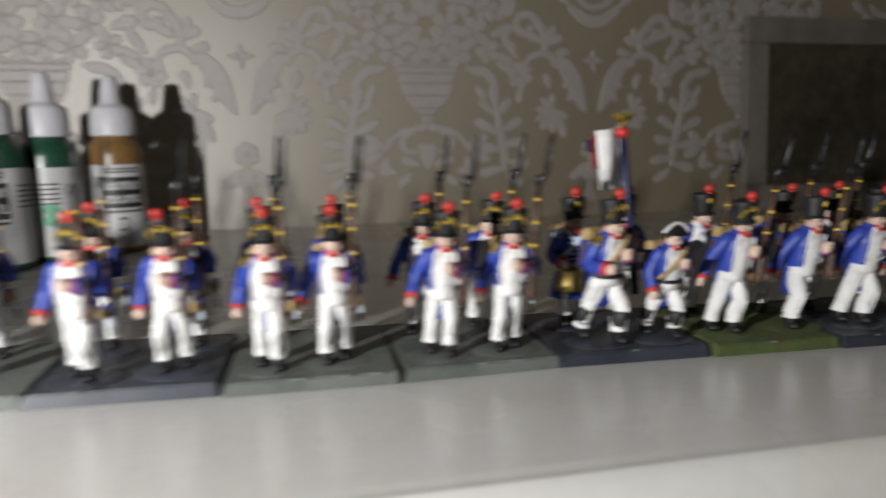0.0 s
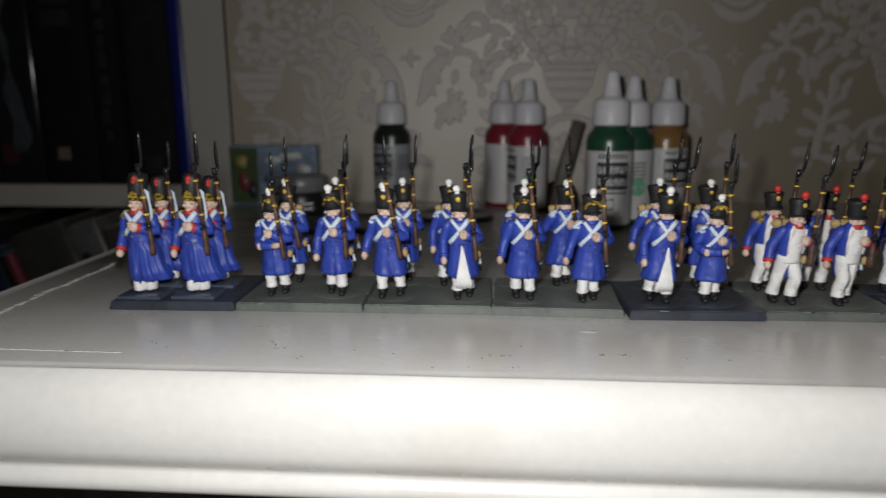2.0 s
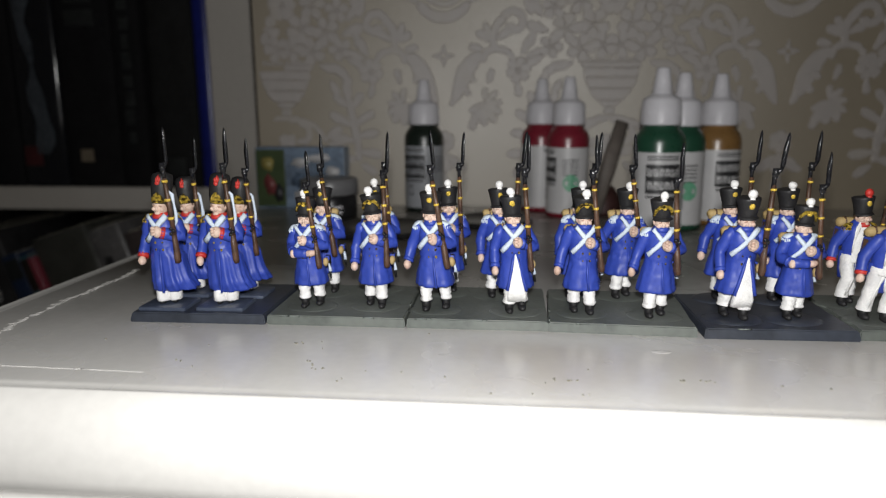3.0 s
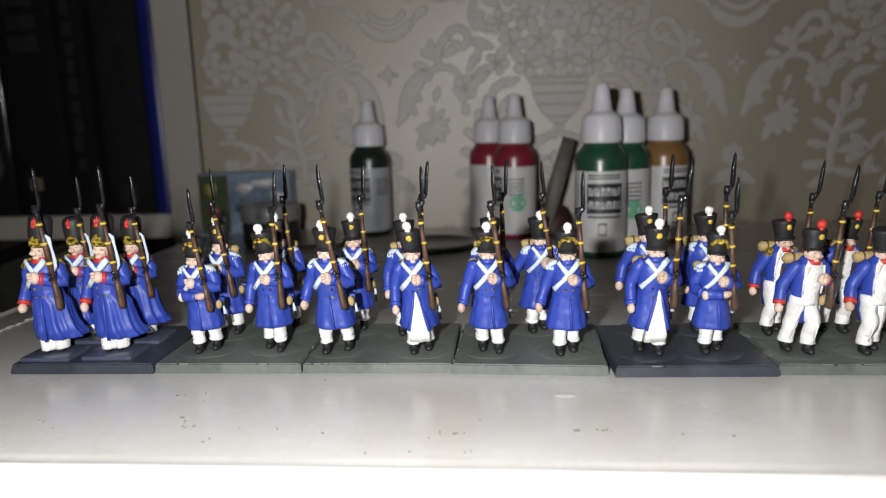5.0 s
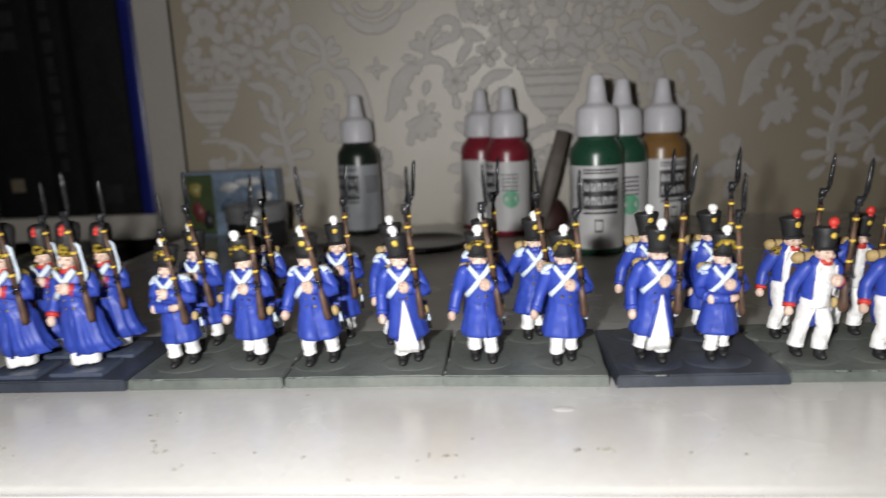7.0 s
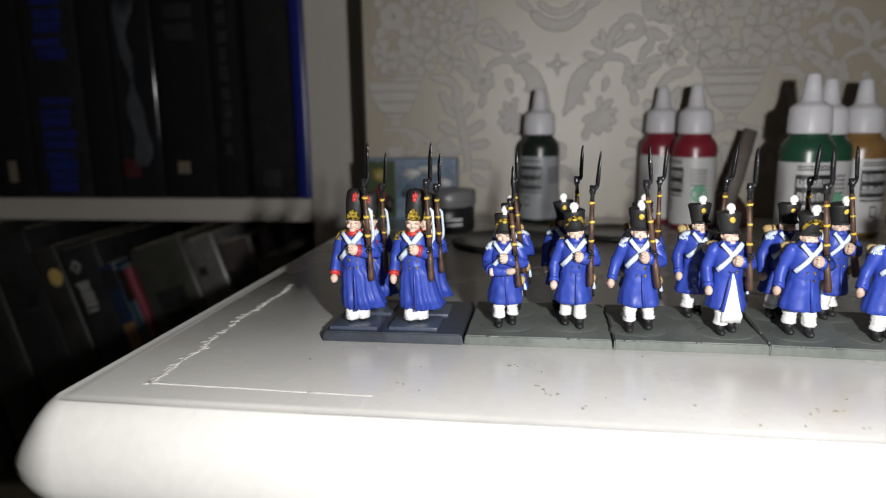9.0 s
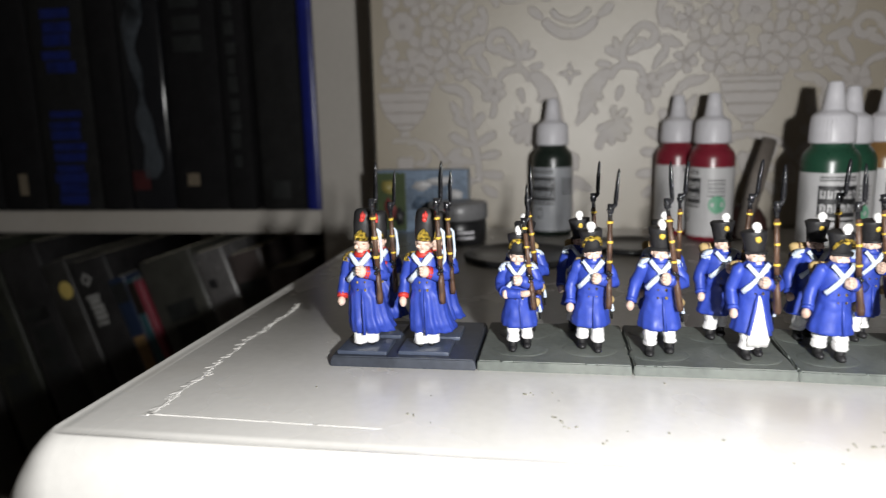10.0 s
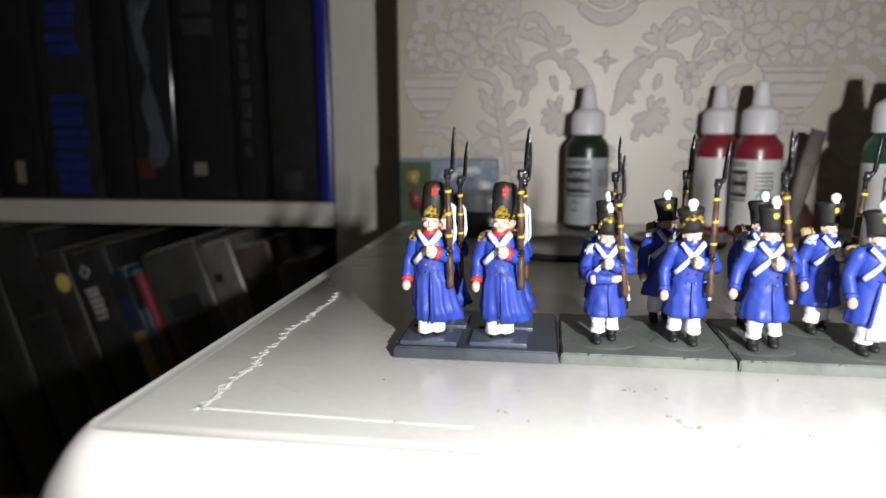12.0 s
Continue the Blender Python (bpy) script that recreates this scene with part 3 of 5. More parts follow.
def miniature_base(i):
    (x0, y0), (x1, y1) = EDGES[i], EDGES[i + 1]
    k = KIND[i]
    rnd = random.Random(40 + i)
    m = {"N": M_BASE_N, "G": M_BASE_G, "M": M_BASE_M}[k]
    words = {"N": "dark navy square miniature base on the white chest top", "G": "grey-green square miniature base with worn pale edge",
             "M": "mossy green flocked square miniature base on the white top"}[k]
    w, d = x1 - x0 - 0.0003, 0.0385
    front = min(y0, y1) if i == 4 else (y0 + y1) / 2
    b = thing("miniature_base", ((x0 + x1) / 2, front + d / 2, 0.0), words, "base", "row of miniature bases", turn=math.degrees(math.atan2(y1 - y0, x1 - x0)) * 0.6 + rnd.uniform(-0.5, 0.5))
    bm = bmesh.new()
    made = box(bm, (-w / 2, -d / 2, 0), (w / 2, d / 2, BASE_H), 0)
    for v in made:
        if v.co.z > 0.001:
            v.co.x -= math.copysign(0.0007 if k == "N" else 0.0003, v.co.x)
            v.co.y -= math.copysign(0.0007 if k == "N" else 0.0003, v.co.y)
    bmesh.ops.bevel(bm, geom=list(bm.edges), offset=0.00035, segments=2, affect="EDGES")
    bmesh.ops.subdivide_edges(bm, edges=[e for e in bm.edges if e.calc_length() > 0.01], cuts=7, use_grid_fill=True)
    for v in bm.verts:
        if k != "N" or v.co.z < BASE_H - 1e-5:
            q = noise.noise(Vector((v.co.x * 160 + i * 9, v.co.y * 160, 3)))
            if 0.0005 < v.co.z:
                v.co.z += 0.00022 * q * (0.3 if k == "N" else 1)
            if k == "G":
                v.co.x += 0.00025 * q
    smooth(bm, 40)
    part("slab", bm, m, b)
    bm = bmesh.new()
    for q in range(rnd.randint(3, 5) if k == "G" else 1):
        front = rnd.random() < 0.75
        l, wd = rnd.uniform(0.0004, 0.0022), rnd.uniform(0.00012, 0.00035)
        u = rnd.uniform(-0.5, 0.5) * (w - 0.006)
        y0 = -d / 2 + (0.0008 if k == "N" else 0.0004)
        pts = [(-l, 0), (-l * 0.5, -wd), (l * 0.4, -wd * 0.7), (l, 0), (l * 0.5, wd), (-l * 0.4, wd * 0.8)]
        if front:
            loops = [[(u + px, y0 + py, z) for px, py in pts] for z in (BASE_H - 0.0003, BASE_H + 0.00007)]
        else:
            x0 = rnd.choice((-1, 1)) * (w / 2 - 0.0006)
            v = rnd.uniform(-0.45, 0.2) * d
            loops = [[(x0 + py, v + px, z) for px, py in pts] for z in (BASE_H - 0.0003, BASE_H + 0.00007)]
        rings(bm, loops)
    tagged(part("worn_edge", bm, M_WORN, b), "pale chips where the paint has worn", kind="stuff")
    return b


bases = [miniature_base(i) for i in range(12)]


# ---- painted infantry figures, 28 mm, in millimetres, facing -y ----
def belt(bm, a, b, mi=BELT, width=0.72):
    """A strap over the chest, from a to b, bowed over the front of the body."""
    a, b = Vector(a), Vector(b)
    pts = []
    for i in range(7):
        u = i / 6
        p = a.lerp(b, u)
        p.y = -(3.70 + 0.5 * math.sin(math.pi * u)) + 0.05 * abs(p.x) ** 2
        pts.append(p)
    tube(bm, pts, [width * (1 + 0.2 * math.sin(3.1 * i + a.x) + 0.12 * math.sin(7.3 * i + b.z)) for i in range(7)], mi, 6, 0.45, (0, 1, 0))


def musket(bm, foot, lean_x, lean_y, length=31.0, bay=9.5, sling=False):
    o = Vector(foot)
    d = Vector((lean_x, lean_y, 1)).normalized()
    side = Vector((0, -1, 0))
    P = lambda s, off=0.0: o + d * s + side * off
    tube(bm, [P(-0.5, 0.4), P(1, 0.4), P(5, 0.1), P(8, 0)], [0.85, 1.0, 0.85, 0.74], WOOD, 8, 1.35)
    tube(bm, [P(8), P(length - 4)], [0.78, 0.66], WOOD, 7)
    tube(bm, [P(8.5, -0.55), P(length, -0.1)], [0.62, 0.55], STEEL, 7)
    tube(bm, [P(length - 4), P(length - 0.6)], [0.55, 0.45], STEEL, 6)
    for s, q in ((8.2, -0.5), (9.2, 0.35), (9.9, -0.3)):
        ball(bm, P(s, 0.75) + Vector((q, 0, 0)), (0.6, 0.5, 0.6), STEEL, 7, 4)
    for s in (13, 18.5, 24):
        tube(bm, [P(s - 0.3, 0.2), P(s + 0.3, 0.2)], [0.86, 0.86], BADGE, 8)
    if sling:
        q = Vector((1.25, 0.3, 0))
        tube(bm, [P(10.5) + q * 0.5, P(12) + q, P(14) + q * 1.15, P(17) + q * 1.1, P(20) + q, P(21) + q * 0.5], [0.25, 0.4, 0.5, 0.4, 0.5, 0.25], BELT, 8)
    # socket with its locking ring, a sharp elbow and a three-edged blade beside the muzzle
    off = Vector((1.35, 0.1, 0))
    tube(bm, [P(length - 2.0, 0.1), P(length + 0.5, 0.1)], [0.86, 0.82], STEEL, 8)
    tube(bm, [P(length - 1.2, 0.1), P(length - 0.8, 0.1)], [1.05, 1.05], STEEL, 8)
    tube(bm, [P(length - 0.5, 0.4), P(length - 0.2, 0.4) + off * 0.75, P(length + 0.7, 0.4) + off], [0.5, 0.62, 0.6], STEEL, 6)
    tube(bm, [P(length + 0.2, 0.4) + off, P(length + 1.6, 0.4) + off * 1.1, P(length + bay * 0.6, 0.35) + off * 1.3, P(length + bay - 1.0, 0.3) + off * 1.5, P(length + bay, 0.3) + off * 1.5],
         [0.55, 0.74, 0.68, 0.46, 0.12], STEEL, 3)


def sleeve_limb(bm, pts, radii, mi, seed, n=12, crease=1.0):
    """A limb along three or more points, its cloth wrinkled across."""
    pts = [Vector(p) for p in pts]
    out, rad = [], []
    for i in range(len(pts) - 1):
        for k in range(4):
            u = k / 4
            out.append(pts[i].lerp(pts[i + 1], u))
            rad.append(radii[i] + (radii[i + 1] - radii[i]) * u)
    out.append(pts[-1])
    rad.append(radii[-1])
    for i in range(1, len(out) - 1):
        out[i] = out[i - 1] * 0.2 + out[i] * 0.6 + out[i + 1] * 0.2
        rad[i] *= 1 + crease * (0.07 * math.sin(2.3 * i + seed) + 0.04 * math.sin(5.1 * i + 2 * seed))
    return tube(bm, out, rad, mi, n)


def head(bm, c, yaw=0.0):
    x, y, z = c
    ball(bm, (x, y, z), (2.15, 2.35, 2.65), SKIN, 12, 8)
    s, co = math.sin(radians(yaw)), math.cos(radians(yaw))
    ball(bm, (x + 2.2 * s, y - 2.2 * co, z - 0.25), (0.48, 0.75, 0.75), SKIN, 7, 4)
    ball(bm, (x + 1.7 * s, y - 1.75 * co, z - 1.7), (1.0, 0.8, 0.75), SKIN, 7, 4)
    ball(bm, (x + 1.9 * s, y - 2.05 * co, z - 1.2), (0.6, 0.22, 0.18), WASH, 7, 4)
    for q in (-1, 1):
        ball(bm, (x + 0.9 * q * co + 2.0 * s, y - 2.05 * co + 0.9 * s * q, z + 0.45), (0.5, 0.22, 0.24), WASH, 6, 4)
        ball(bm, (x + 1.15 * q * co + 1.8 * s, y - 1.75 * co + 1.15 * s * q, z - 0.5), (0.75, 0.5, 0.6), SKIN, 7, 4)
        ball(bm, (x + 2.05 * q * co, y + 0.1 + 2.0 * s * q, z + 0.2), (0.45, 0.6, 0.8), SKIN, 6, 4)
        ball(bm, (x + 1.75 * q * co, y + 0.5, z + 0.9), (0.6, 1.5, 1.1), HIDE, 7, 4)


def shako(bm, c, pom, plate=GOLD, cords=False, yaw=0.0, tall=1.0, visor=True):
    x, y, z = c
    tall *= 0.97
    stack(bm, [(x, y, z - 0.5, 2.35, 2.5), (x, y, z, 2.5, 2.65), (x, y, z + 0.8, 2.5, 2.7), (x, y, z + 3.2 * tall, 2.9, 3.0), (x, y + 0.2, z + 4.9 * tall, 3.25, 3.3), (x, y + 0.2, z + 5.4 * tall, 3.25, 3.3), (x, y + 0.2, z + 5.7 * tall, 2.7, 2.75)], BLACK, 16)
    s, co = math.sin(radians(yaw)), math.cos(radians(yaw))
    if visor:
        n = 9
        lo, hi = [], []
        for k in range(n):
            a = radians(-90 + yaw - 68 + 136 * k / (n - 1))
            lo.append((math.cos(a), math.sin(a)))
        inner = [Vector((x + 2.5 * p[0], y + 2.7 * p[1], z + 0.25)) for p in lo]
        outer = [Vector((x + 3.25 * p[0], y + (2.9 + 1.0 * (1 - abs(k - 4) / 4)) * p[1], z - 0.25)) for k, p in enumerate(lo)]
        drop = Vector((0, 0, -0.3))
        rings(bm, [inner, outer, [p + drop for p in outer], [p + drop for p in inner]], BLACK, False, False)
    ball(bm, (x + 2.85 * s, y - 2.9 * co, z + 3.5 * tall), (0.8, 0.4, 0.85), plate, 8, 5)
    if cords:
        for side in (-1, 1):
            tube(bm, [(x + side * 2.55, y - 1.4, z + 1.0), (x + side * 2.1, y - 2.3, z + 2.6), (x + side * 1.2, y - 2.9, z + 3.5), (x, y - 3.05, z + 3.7)], [0.42, 0.5, 0.5, 0.45], GOLD, 6)
    ball(bm, (x + 2.2 * s, y - 2.2 * co, z + 6.95 * tall), (1.3, 1.2, 1.3), pom, 10, 6)
    ball(bm, (x + 2.4 * s, y - 2.5 * co, z + 5.5 * tall), (0.85, 0.6, 0.9), pom, 7, 4)


def bearskin(bm, c):
    x, y, z = c
    stack(bm, [(x, y, z - 0.4, 2.55, 2.8), (x, y + 0.1, z + 1.5, 2.8, 3.0), (x, y + 0.2, z + 4.5, 3.05, 3.1), (x, y + 0.3, z + 7.0, 3.0, 3.0), (x, y + 0.3, z + 7.9, 2.6, 2.6), (x, y + 0.3, z + 8.4, 1.5, 1.5)], BLACK, 16)
    stack(bm, [(x, y - 1.7, z - 0.2, 2.0, 1.5), (x, y - 1.75, z + 0.8, 1.95, 1.65), (x, y - 1.7, z + 2.1, 1.35, 1.75), (x, y - 1.6, z + 2.9, 0.5, 1.5)], GOLD, 12)
    ball(bm, (x - 0.1, y - 2.75, z + 5.6), (0.75, 0.4, 0.7), RED, 8, 5)
    for q, hgt in ((-0.7, 0.8), (0.05, 1.4), (0.75, 0.9)):
        tube(bm, [(x + 0.4 * q, y - 2.8, z + 5.8), (x + 0.7 * q, y - 2.65, z + 6.4 + hgt * 0.5), (x + 0.5 * q, y - 2.3, z + 6.6 + hgt)], [0.34, 0.32, 0.12], RED, 6)


def coat_skirt(bm, rows, fold, k, phase, n=60):
    """The coat's body: rows of (y, z, rx, ry); below the belt it falls in folds."""
    fine = []
    for a, b in zip(rows, rows[1:]):
        fine += [tuple(p + (q - p) * i / 3 for p, q in zip(a, b)) for i in range(3)]
    loops = []
    for i, (cx, cy, z, rx, ry) in enumerate(fine + [rows[-1]]):
        f = fold * max(0.0, min(1.0, (19 - z) / 10))
        loop = ellipse((cx, cy, z), rx, ry, n, f, k, phase)
        for v in loop:
            # creases that pull across the chest and over the belt
            crease = 0.022 * math.sin(1.9 * z + 0.8 * v.x + phase) * max(0.0, 1 - abs(z - 20.5) / 6) + 0.03 * noise.noise(Vector((v.x * 0.45 + phase, v.y * 0.45, z * 0.3)))
            v.x, v.y = cx + (v.x - cx) * (1 + crease), cy + (v.y - cy) * (1 + crease)
        loops.append(loop)
    return rings(bm, loops, BLUE)


def soldier(p):
    """One painted figure as one mesh. p: its pose and dress."""
    bm = bmesh.new()
    g = p.get
    rnd = random.Random(g("seed", 1))
    dress, stride, cuff, collar = g("dress", "coat"), g("stride", 1.5), g("cuff", BLUE), g("collar", BLUE)
    turn_h = g("yaw", 0)
    hx = g("hx", 0.0)
    # shoes and legs
    for side, st in ((-1, -stride), (1, stride)):
        fx, fy = side * g("stance", 2.5), st
        q, leg = g("shoe", 1.0), g("leg", 1.0)
        ball(bm, (fx, fy - 0.7 * q, 0.9 * q), (1.5 * q, 2.3 * q, 1.05 * q), BLACK, 10, 6)
        tube(bm, [(fx, fy, 0.6), (fx, fy, 2.2), (fx, fy, 4.2)], [1.5, 1.55, 1.7], BLACK, 9)
        if dress == "coat":
            rings(bm, [ellipse((fx * q + rnd.uniform(-0.12, 0.12), fy * q, z), r * rnd.uniform(0.93, 1.07), r * rnd.uniform(0.93, 1.07), 16, 0.06, 4, side + 0.5 * z) for z, r, q in ((g("ankle", 3.2), 2.1, 1.0), (g("ankle", 3.2) + 0.3, 2.35, 1.0), (4.0, 2.3, 1.0), (4.5, 2.05, 0.99), (5.1, 2.25 * leg, 0.98), (5.8, 2.1 * leg, 0.97), (6.5, 2.3 * leg, 0.95), (7.4, 2.2 * leg, 0.93), (8.4, 2.4 * leg, 0.9), (10.5, 2.5 * leg, 0.85))], WHITE)
        else:
            knee = (fx * 0.95, fy * 0.6 - (1.9 if st < 0 else 0.3), 9.5)
            sleeve_limb(bm, [(fx, fy, 3.0), (fx, fy * 0.95, 4.3), (fx * 0.98, fy * 0.8, 6.0), knee, (fx * 0.85, fy * 0.25, 13.0), (side * 1.9, 0, 17.0)], [2.35, 2.2, 2.1, 2.2, 2.4, 2.6], WHITE, g("seed", 1) + side, 14, 0.35)
            tube(bm, [(fx + 0.4 * side, fy - 1.9, 3.6), (fx, knee[1] - 2.0, 9.0), (side * 1.7, -2.3, 14.5)], [0.3, 0.35, 0.3], WHITE, 5)
            if g("boots"):
                tube(bm, [(fx, fy, 2.4), (fx, fy * 0.95, 5.0), (fx * 0.97, fy * 0.8 - (0.8 if st < 0 else 0.2), 8.2), (fx * 0.97, fy * 0.8 - (0.8 if st < 0 else 0.2), 8.5)], [2.0, 2.3, 2.75, 2.3], BLACK, 12)
    sway = g("sway", 0.0)
    if dress == "coat":
        w = g("wide", 1.0)
        hem = g("hem", 8.0)
        rows = [(sway, 0.4 + g("blow", 0.0), hem, 6.5 * w, 5.1), (sway * 0.97, 0.4 + g("blow", 0.0) * 0.95, hem + 0.45, 6.75 * w, 5.3), (sway * 0.8, 0.4, hem + 2.4, 6.3 * w, 4.9), (sway * 0.55, 0.3, hem + 4.8, 5.75 * w, 4.5), (sway * 0.3, 0.2, 14.8, 5.2 * w, 4.15), (sway * 0.12, 0.1, 16.6, 4.8, 3.9), (0, 0.0, 17.7, 4.75, 3.75), (0, 0.0, 18.4, 4.75, 3.75),
                (0, 0, 21.0, 4.85, 3.8), (0, 0, 24.0, 5.1, 3.8), (0, 0.1, 26.0, 4.6, 3.3), (0, 0.1, 27.0, 3.2, 2.7), (0, 0, 27.5, 2.35, 2.35)]
        coat_skirt(bm, rows, g("fold", 0.045), g("folds", 5), g("phase", 0.0) + 1.2)
        if g("open"):
            # white breeches between the coat's parted skirts
            tri = []
            for z, half in ((4.2, 3.5), (6.6, 3.4), (9.0, 2.9), (12.5, 2.1), (16.0, 1.2), (19.0, 0.3)):
                yy = -5.15 + (z - 6) * 0.09 if z > 5 else -4.0
                tri.append([Vector((hx + x, yy - d, z)) for d, x in ((0.0, -half), (0.4, -half * 0.75), (0.15, -half * 0.35), (0.5, 0.1), (0.1, half * 0.4), (0.4, half * 0.8), (0.0, half))] + [Vector((half + hx, yy + 2.5, z)), Vector((-half + hx, yy + 2.5, z))])
            rings(bm, tri, WHITE)
            for q in (-1, 1):
                tube(bm, [(hx + q * 3.5, -4.9, hem), (hx + q * 2.6, -4.9, 10.8), (hx + q * 1.5, -4.5, 15.0), (hx + q * 0.4, -4.0, 19.3)], [0.75, 0.6, 0.5, 0.4], BLUE, 7)
        else:
            tube(bm, [(0.9, -5.2, hem + 0.1), (0.6, -4.6, 12.5), (0.3, -3.85, 17.5)], [0.5, 0.42, 0.3], BLUE, 6)
        for z in (17.2, 19.4):
            for q in (-1, 1):
                ball(bm, (q * 1.25 + 0.1, -3.85 - 0.045 * (18 - z), z), 0.36, GOLD if g("brass", True) else BLUE, 6, 4)
    else:
        rows = [(0, 0.2, 14.6, 4.2, 3.6), (0, 0.1, 17.0, 4.25, 3.6), (0, 0.0, 20.0, 4.7, 3.8), (0, 0, 23.5, 5.1, 3.9), (0, 0.1, 26.2, 4.6, 3.3), (0, 0.1, 27.4, 3.2, 2.7), (0, 0, 28.3, 2.35, 2.35)]
        faces = coat_skirt(bm, rows, 0.0, 6, 0, 24)
        for f in faces:
            c = f.calc_center_median()
            if (c.y < -1.7 and abs(c.x) < 3.1) or c.z < 17.0 or g("white"):
                f.material_index = WHITE
        # skirts of the coatee
        rings(bm, [ellipse((0, 1.4, z), rx, ry, 14) for z, rx, ry in ((9.0, 3.0, 2.5), (12.0, 3.9, 2.8), (16.0, 4.5, 3.0), (18.0, 4.6, 3.0))], BLUE)
        for q in (-1, 1):
            tube(bm, [(q * 3.3, -2.9, 18.0), (q * 3.6, -3.0, 22.0), (q * 2.6, -3.2, 26.3)], [0.35, 0.4, 0.35], g("piping", WHITE), 5)
        for z in (18.5, 20.3, 22.1):
            ball(bm, (0.1, -3.95, z), 0.28, BELT, 6, 4)
    stack(bm, [(0, -0.3, 26.4, 3.1, 3.0), (0, -0.3, 27.2, 2.8, 2.9), (0, -0.2, 27.9, 2.5, 2.6), (0, -0.1, 28.0, 1.9, 1.9)], collar, 12)
    # arms: the swinging one and the one that carries the musket
    sl, el, hl = Vector((-4.7, 0.1, 25.4)), Vector(g("elbow", (-7.0, 1.0, 19.8))), Vector(g("hand", (-7.2, -2.0, 14.8)))
    sleeve_limb(bm, [sl + Vector((1.2, 0, 0.7)), sl, el, hl], [1.5, 2.1, 1.9, 1.7], BLUE, g("seed", 1))
    tube(bm, [el.lerp(hl, 0.84), hl + (hl - el) * 0.03], [1.85, 1.85], cuff, 10)
    ball(bm, hl + (hl - el).normalized() * 1.3, (1.35, 1.45, 1.5), SKIN, 9, 6)
    sr, er, hr = Vector((4.7, 0.1, 25.4)), Vector(g("elbow2", (7.6, -1.0, 20.6))), Vector(g("hand2", (1.9, -5.0, 22.6)))
    sleeve_limb(bm, [sr + Vector((-1.2, 0, 0.7)), sr, er, hr], [1.5, 2.1, 2.0, 1.75], BLUE, g("seed", 1) + 2)
    tube(bm, [er.lerp(hr, 0.85), hr + (hr - er) * 0.02], [1.85, 1.75], cuff, 10)
    ball(bm, hr + (hr - er).normalized() * 1.3, (1.85, 1.5, 1.75), SKIN, 9, 6)
    for k in range(3):
        ball(bm, hr + (hr - er).normalized() * 2.1 + Vector((0, -0.8, 1.0 - 0.85 * k)), (1.0, 0.7, 0.5), SKIN, 6, 4)
    if g("folded"):
        sleeve_limb(bm, [hl, (-3.4, -4.4, 18.9), (1.0, -5.2, 18.8)], [1.7, 1.65, 1.45], BLUE, 3)
        tube(bm, [(0.8, -5.2, 18.8), (2.6, -5.2, 18.9), (4.4, -4.8, 19.2)], [1.0, 1.15, 0.8], SKIN, 8, 0.8)
    ep = g("epaulette")
    if ep is not None:
        for q in (-1, 1):
            stack(bm, [(q * 4.9, 0.1, 25.7, 1.6, 1.7), (q * 5.0, 0.1, 26.2, 1.75, 1.75), (q * 4.6, 0.1, 27.0, 1.4, 1.5), (q * 3.9, 0.1, 27.5, 0.8, 1.0)], ep, 12)
            for a in range(9):
                t = math.pi * (a / 8 - 0.5)
                c = Vector((q * (5.0 + 1.5 * math.cos(t)), 0.1 + 1.6 * math.sin(t), 25.9))
                tube(bm, [c, c + Vector((q * 0.35 * math.cos(t), 0.3 * math.sin(t), rnd.uniform(-1.1, -0.6)))], [0.42, 0.34], ep, 5)
    # crossed belts
    if g("belts", 2) > 0:
        belt(bm, (-3.5, 0, 27.4), (1.2, 0, 22.4), BELT, g("strap", 0.78))
        if g("belts", 2) > 1:
            belt(bm, (3.2, 0, 27.4), (-4.7, 0, 19.6), BELT, g("strap", 0.78) * 1.12)
    for v in bm.verts:
        v.co.x *= g("slim", 0.83)
    body_count = len(bm.verts)
    # head and headdress
    bear = g("hat", "shako") == "bearskin"
    hz = 29.6 if bear else 29.0
    head(bm, (0.0, -0.6, hz), turn_h)
    if g("hat", "shako") == "bearskin":
        bearskin(bm, (0, -0.3, 31.3))
    elif g("hat") == "bicorne":
        rings(bm, [ellipse((0, -0.3, z), rx, ry, 18) for z, rx, ry in ((30.4, 4.6, 2.6), (30.8, 5.2, 2.6), (32.5, 3.6, 1.9), (34.0, 1.4, 1.0))], BLACK)
        tube(bm, [(-4.6, -1.4, 31.2), (-3.4, -1.6, 32.6), (-1.2, -1.5, 34.0), (1.2, -1.5, 34.0), (3.4, -1.6, 32.6), (4.6, -1.4, 31.2)], [0.4, 0.55, 0.6, 0.6, 0.55, 0.4], WHITE, 6)
    else:
        shako(bm, (0, -0.3, 30.6), g("pom", WHITE), BADGE, g("cords", False), turn_h, g("tall", 1.0))
    bm.verts.ensure_lookup_table()
    nod = Euler((radians(rnd.uniform(-7, 5)), radians(rnd.uniform(-7, 7)), 0)).to_matrix()
    neck = Vector((0, 0, 28.6))
    for v in bm.verts[body_count:]:
        v.co = nod @ (v.co - neck) + neck
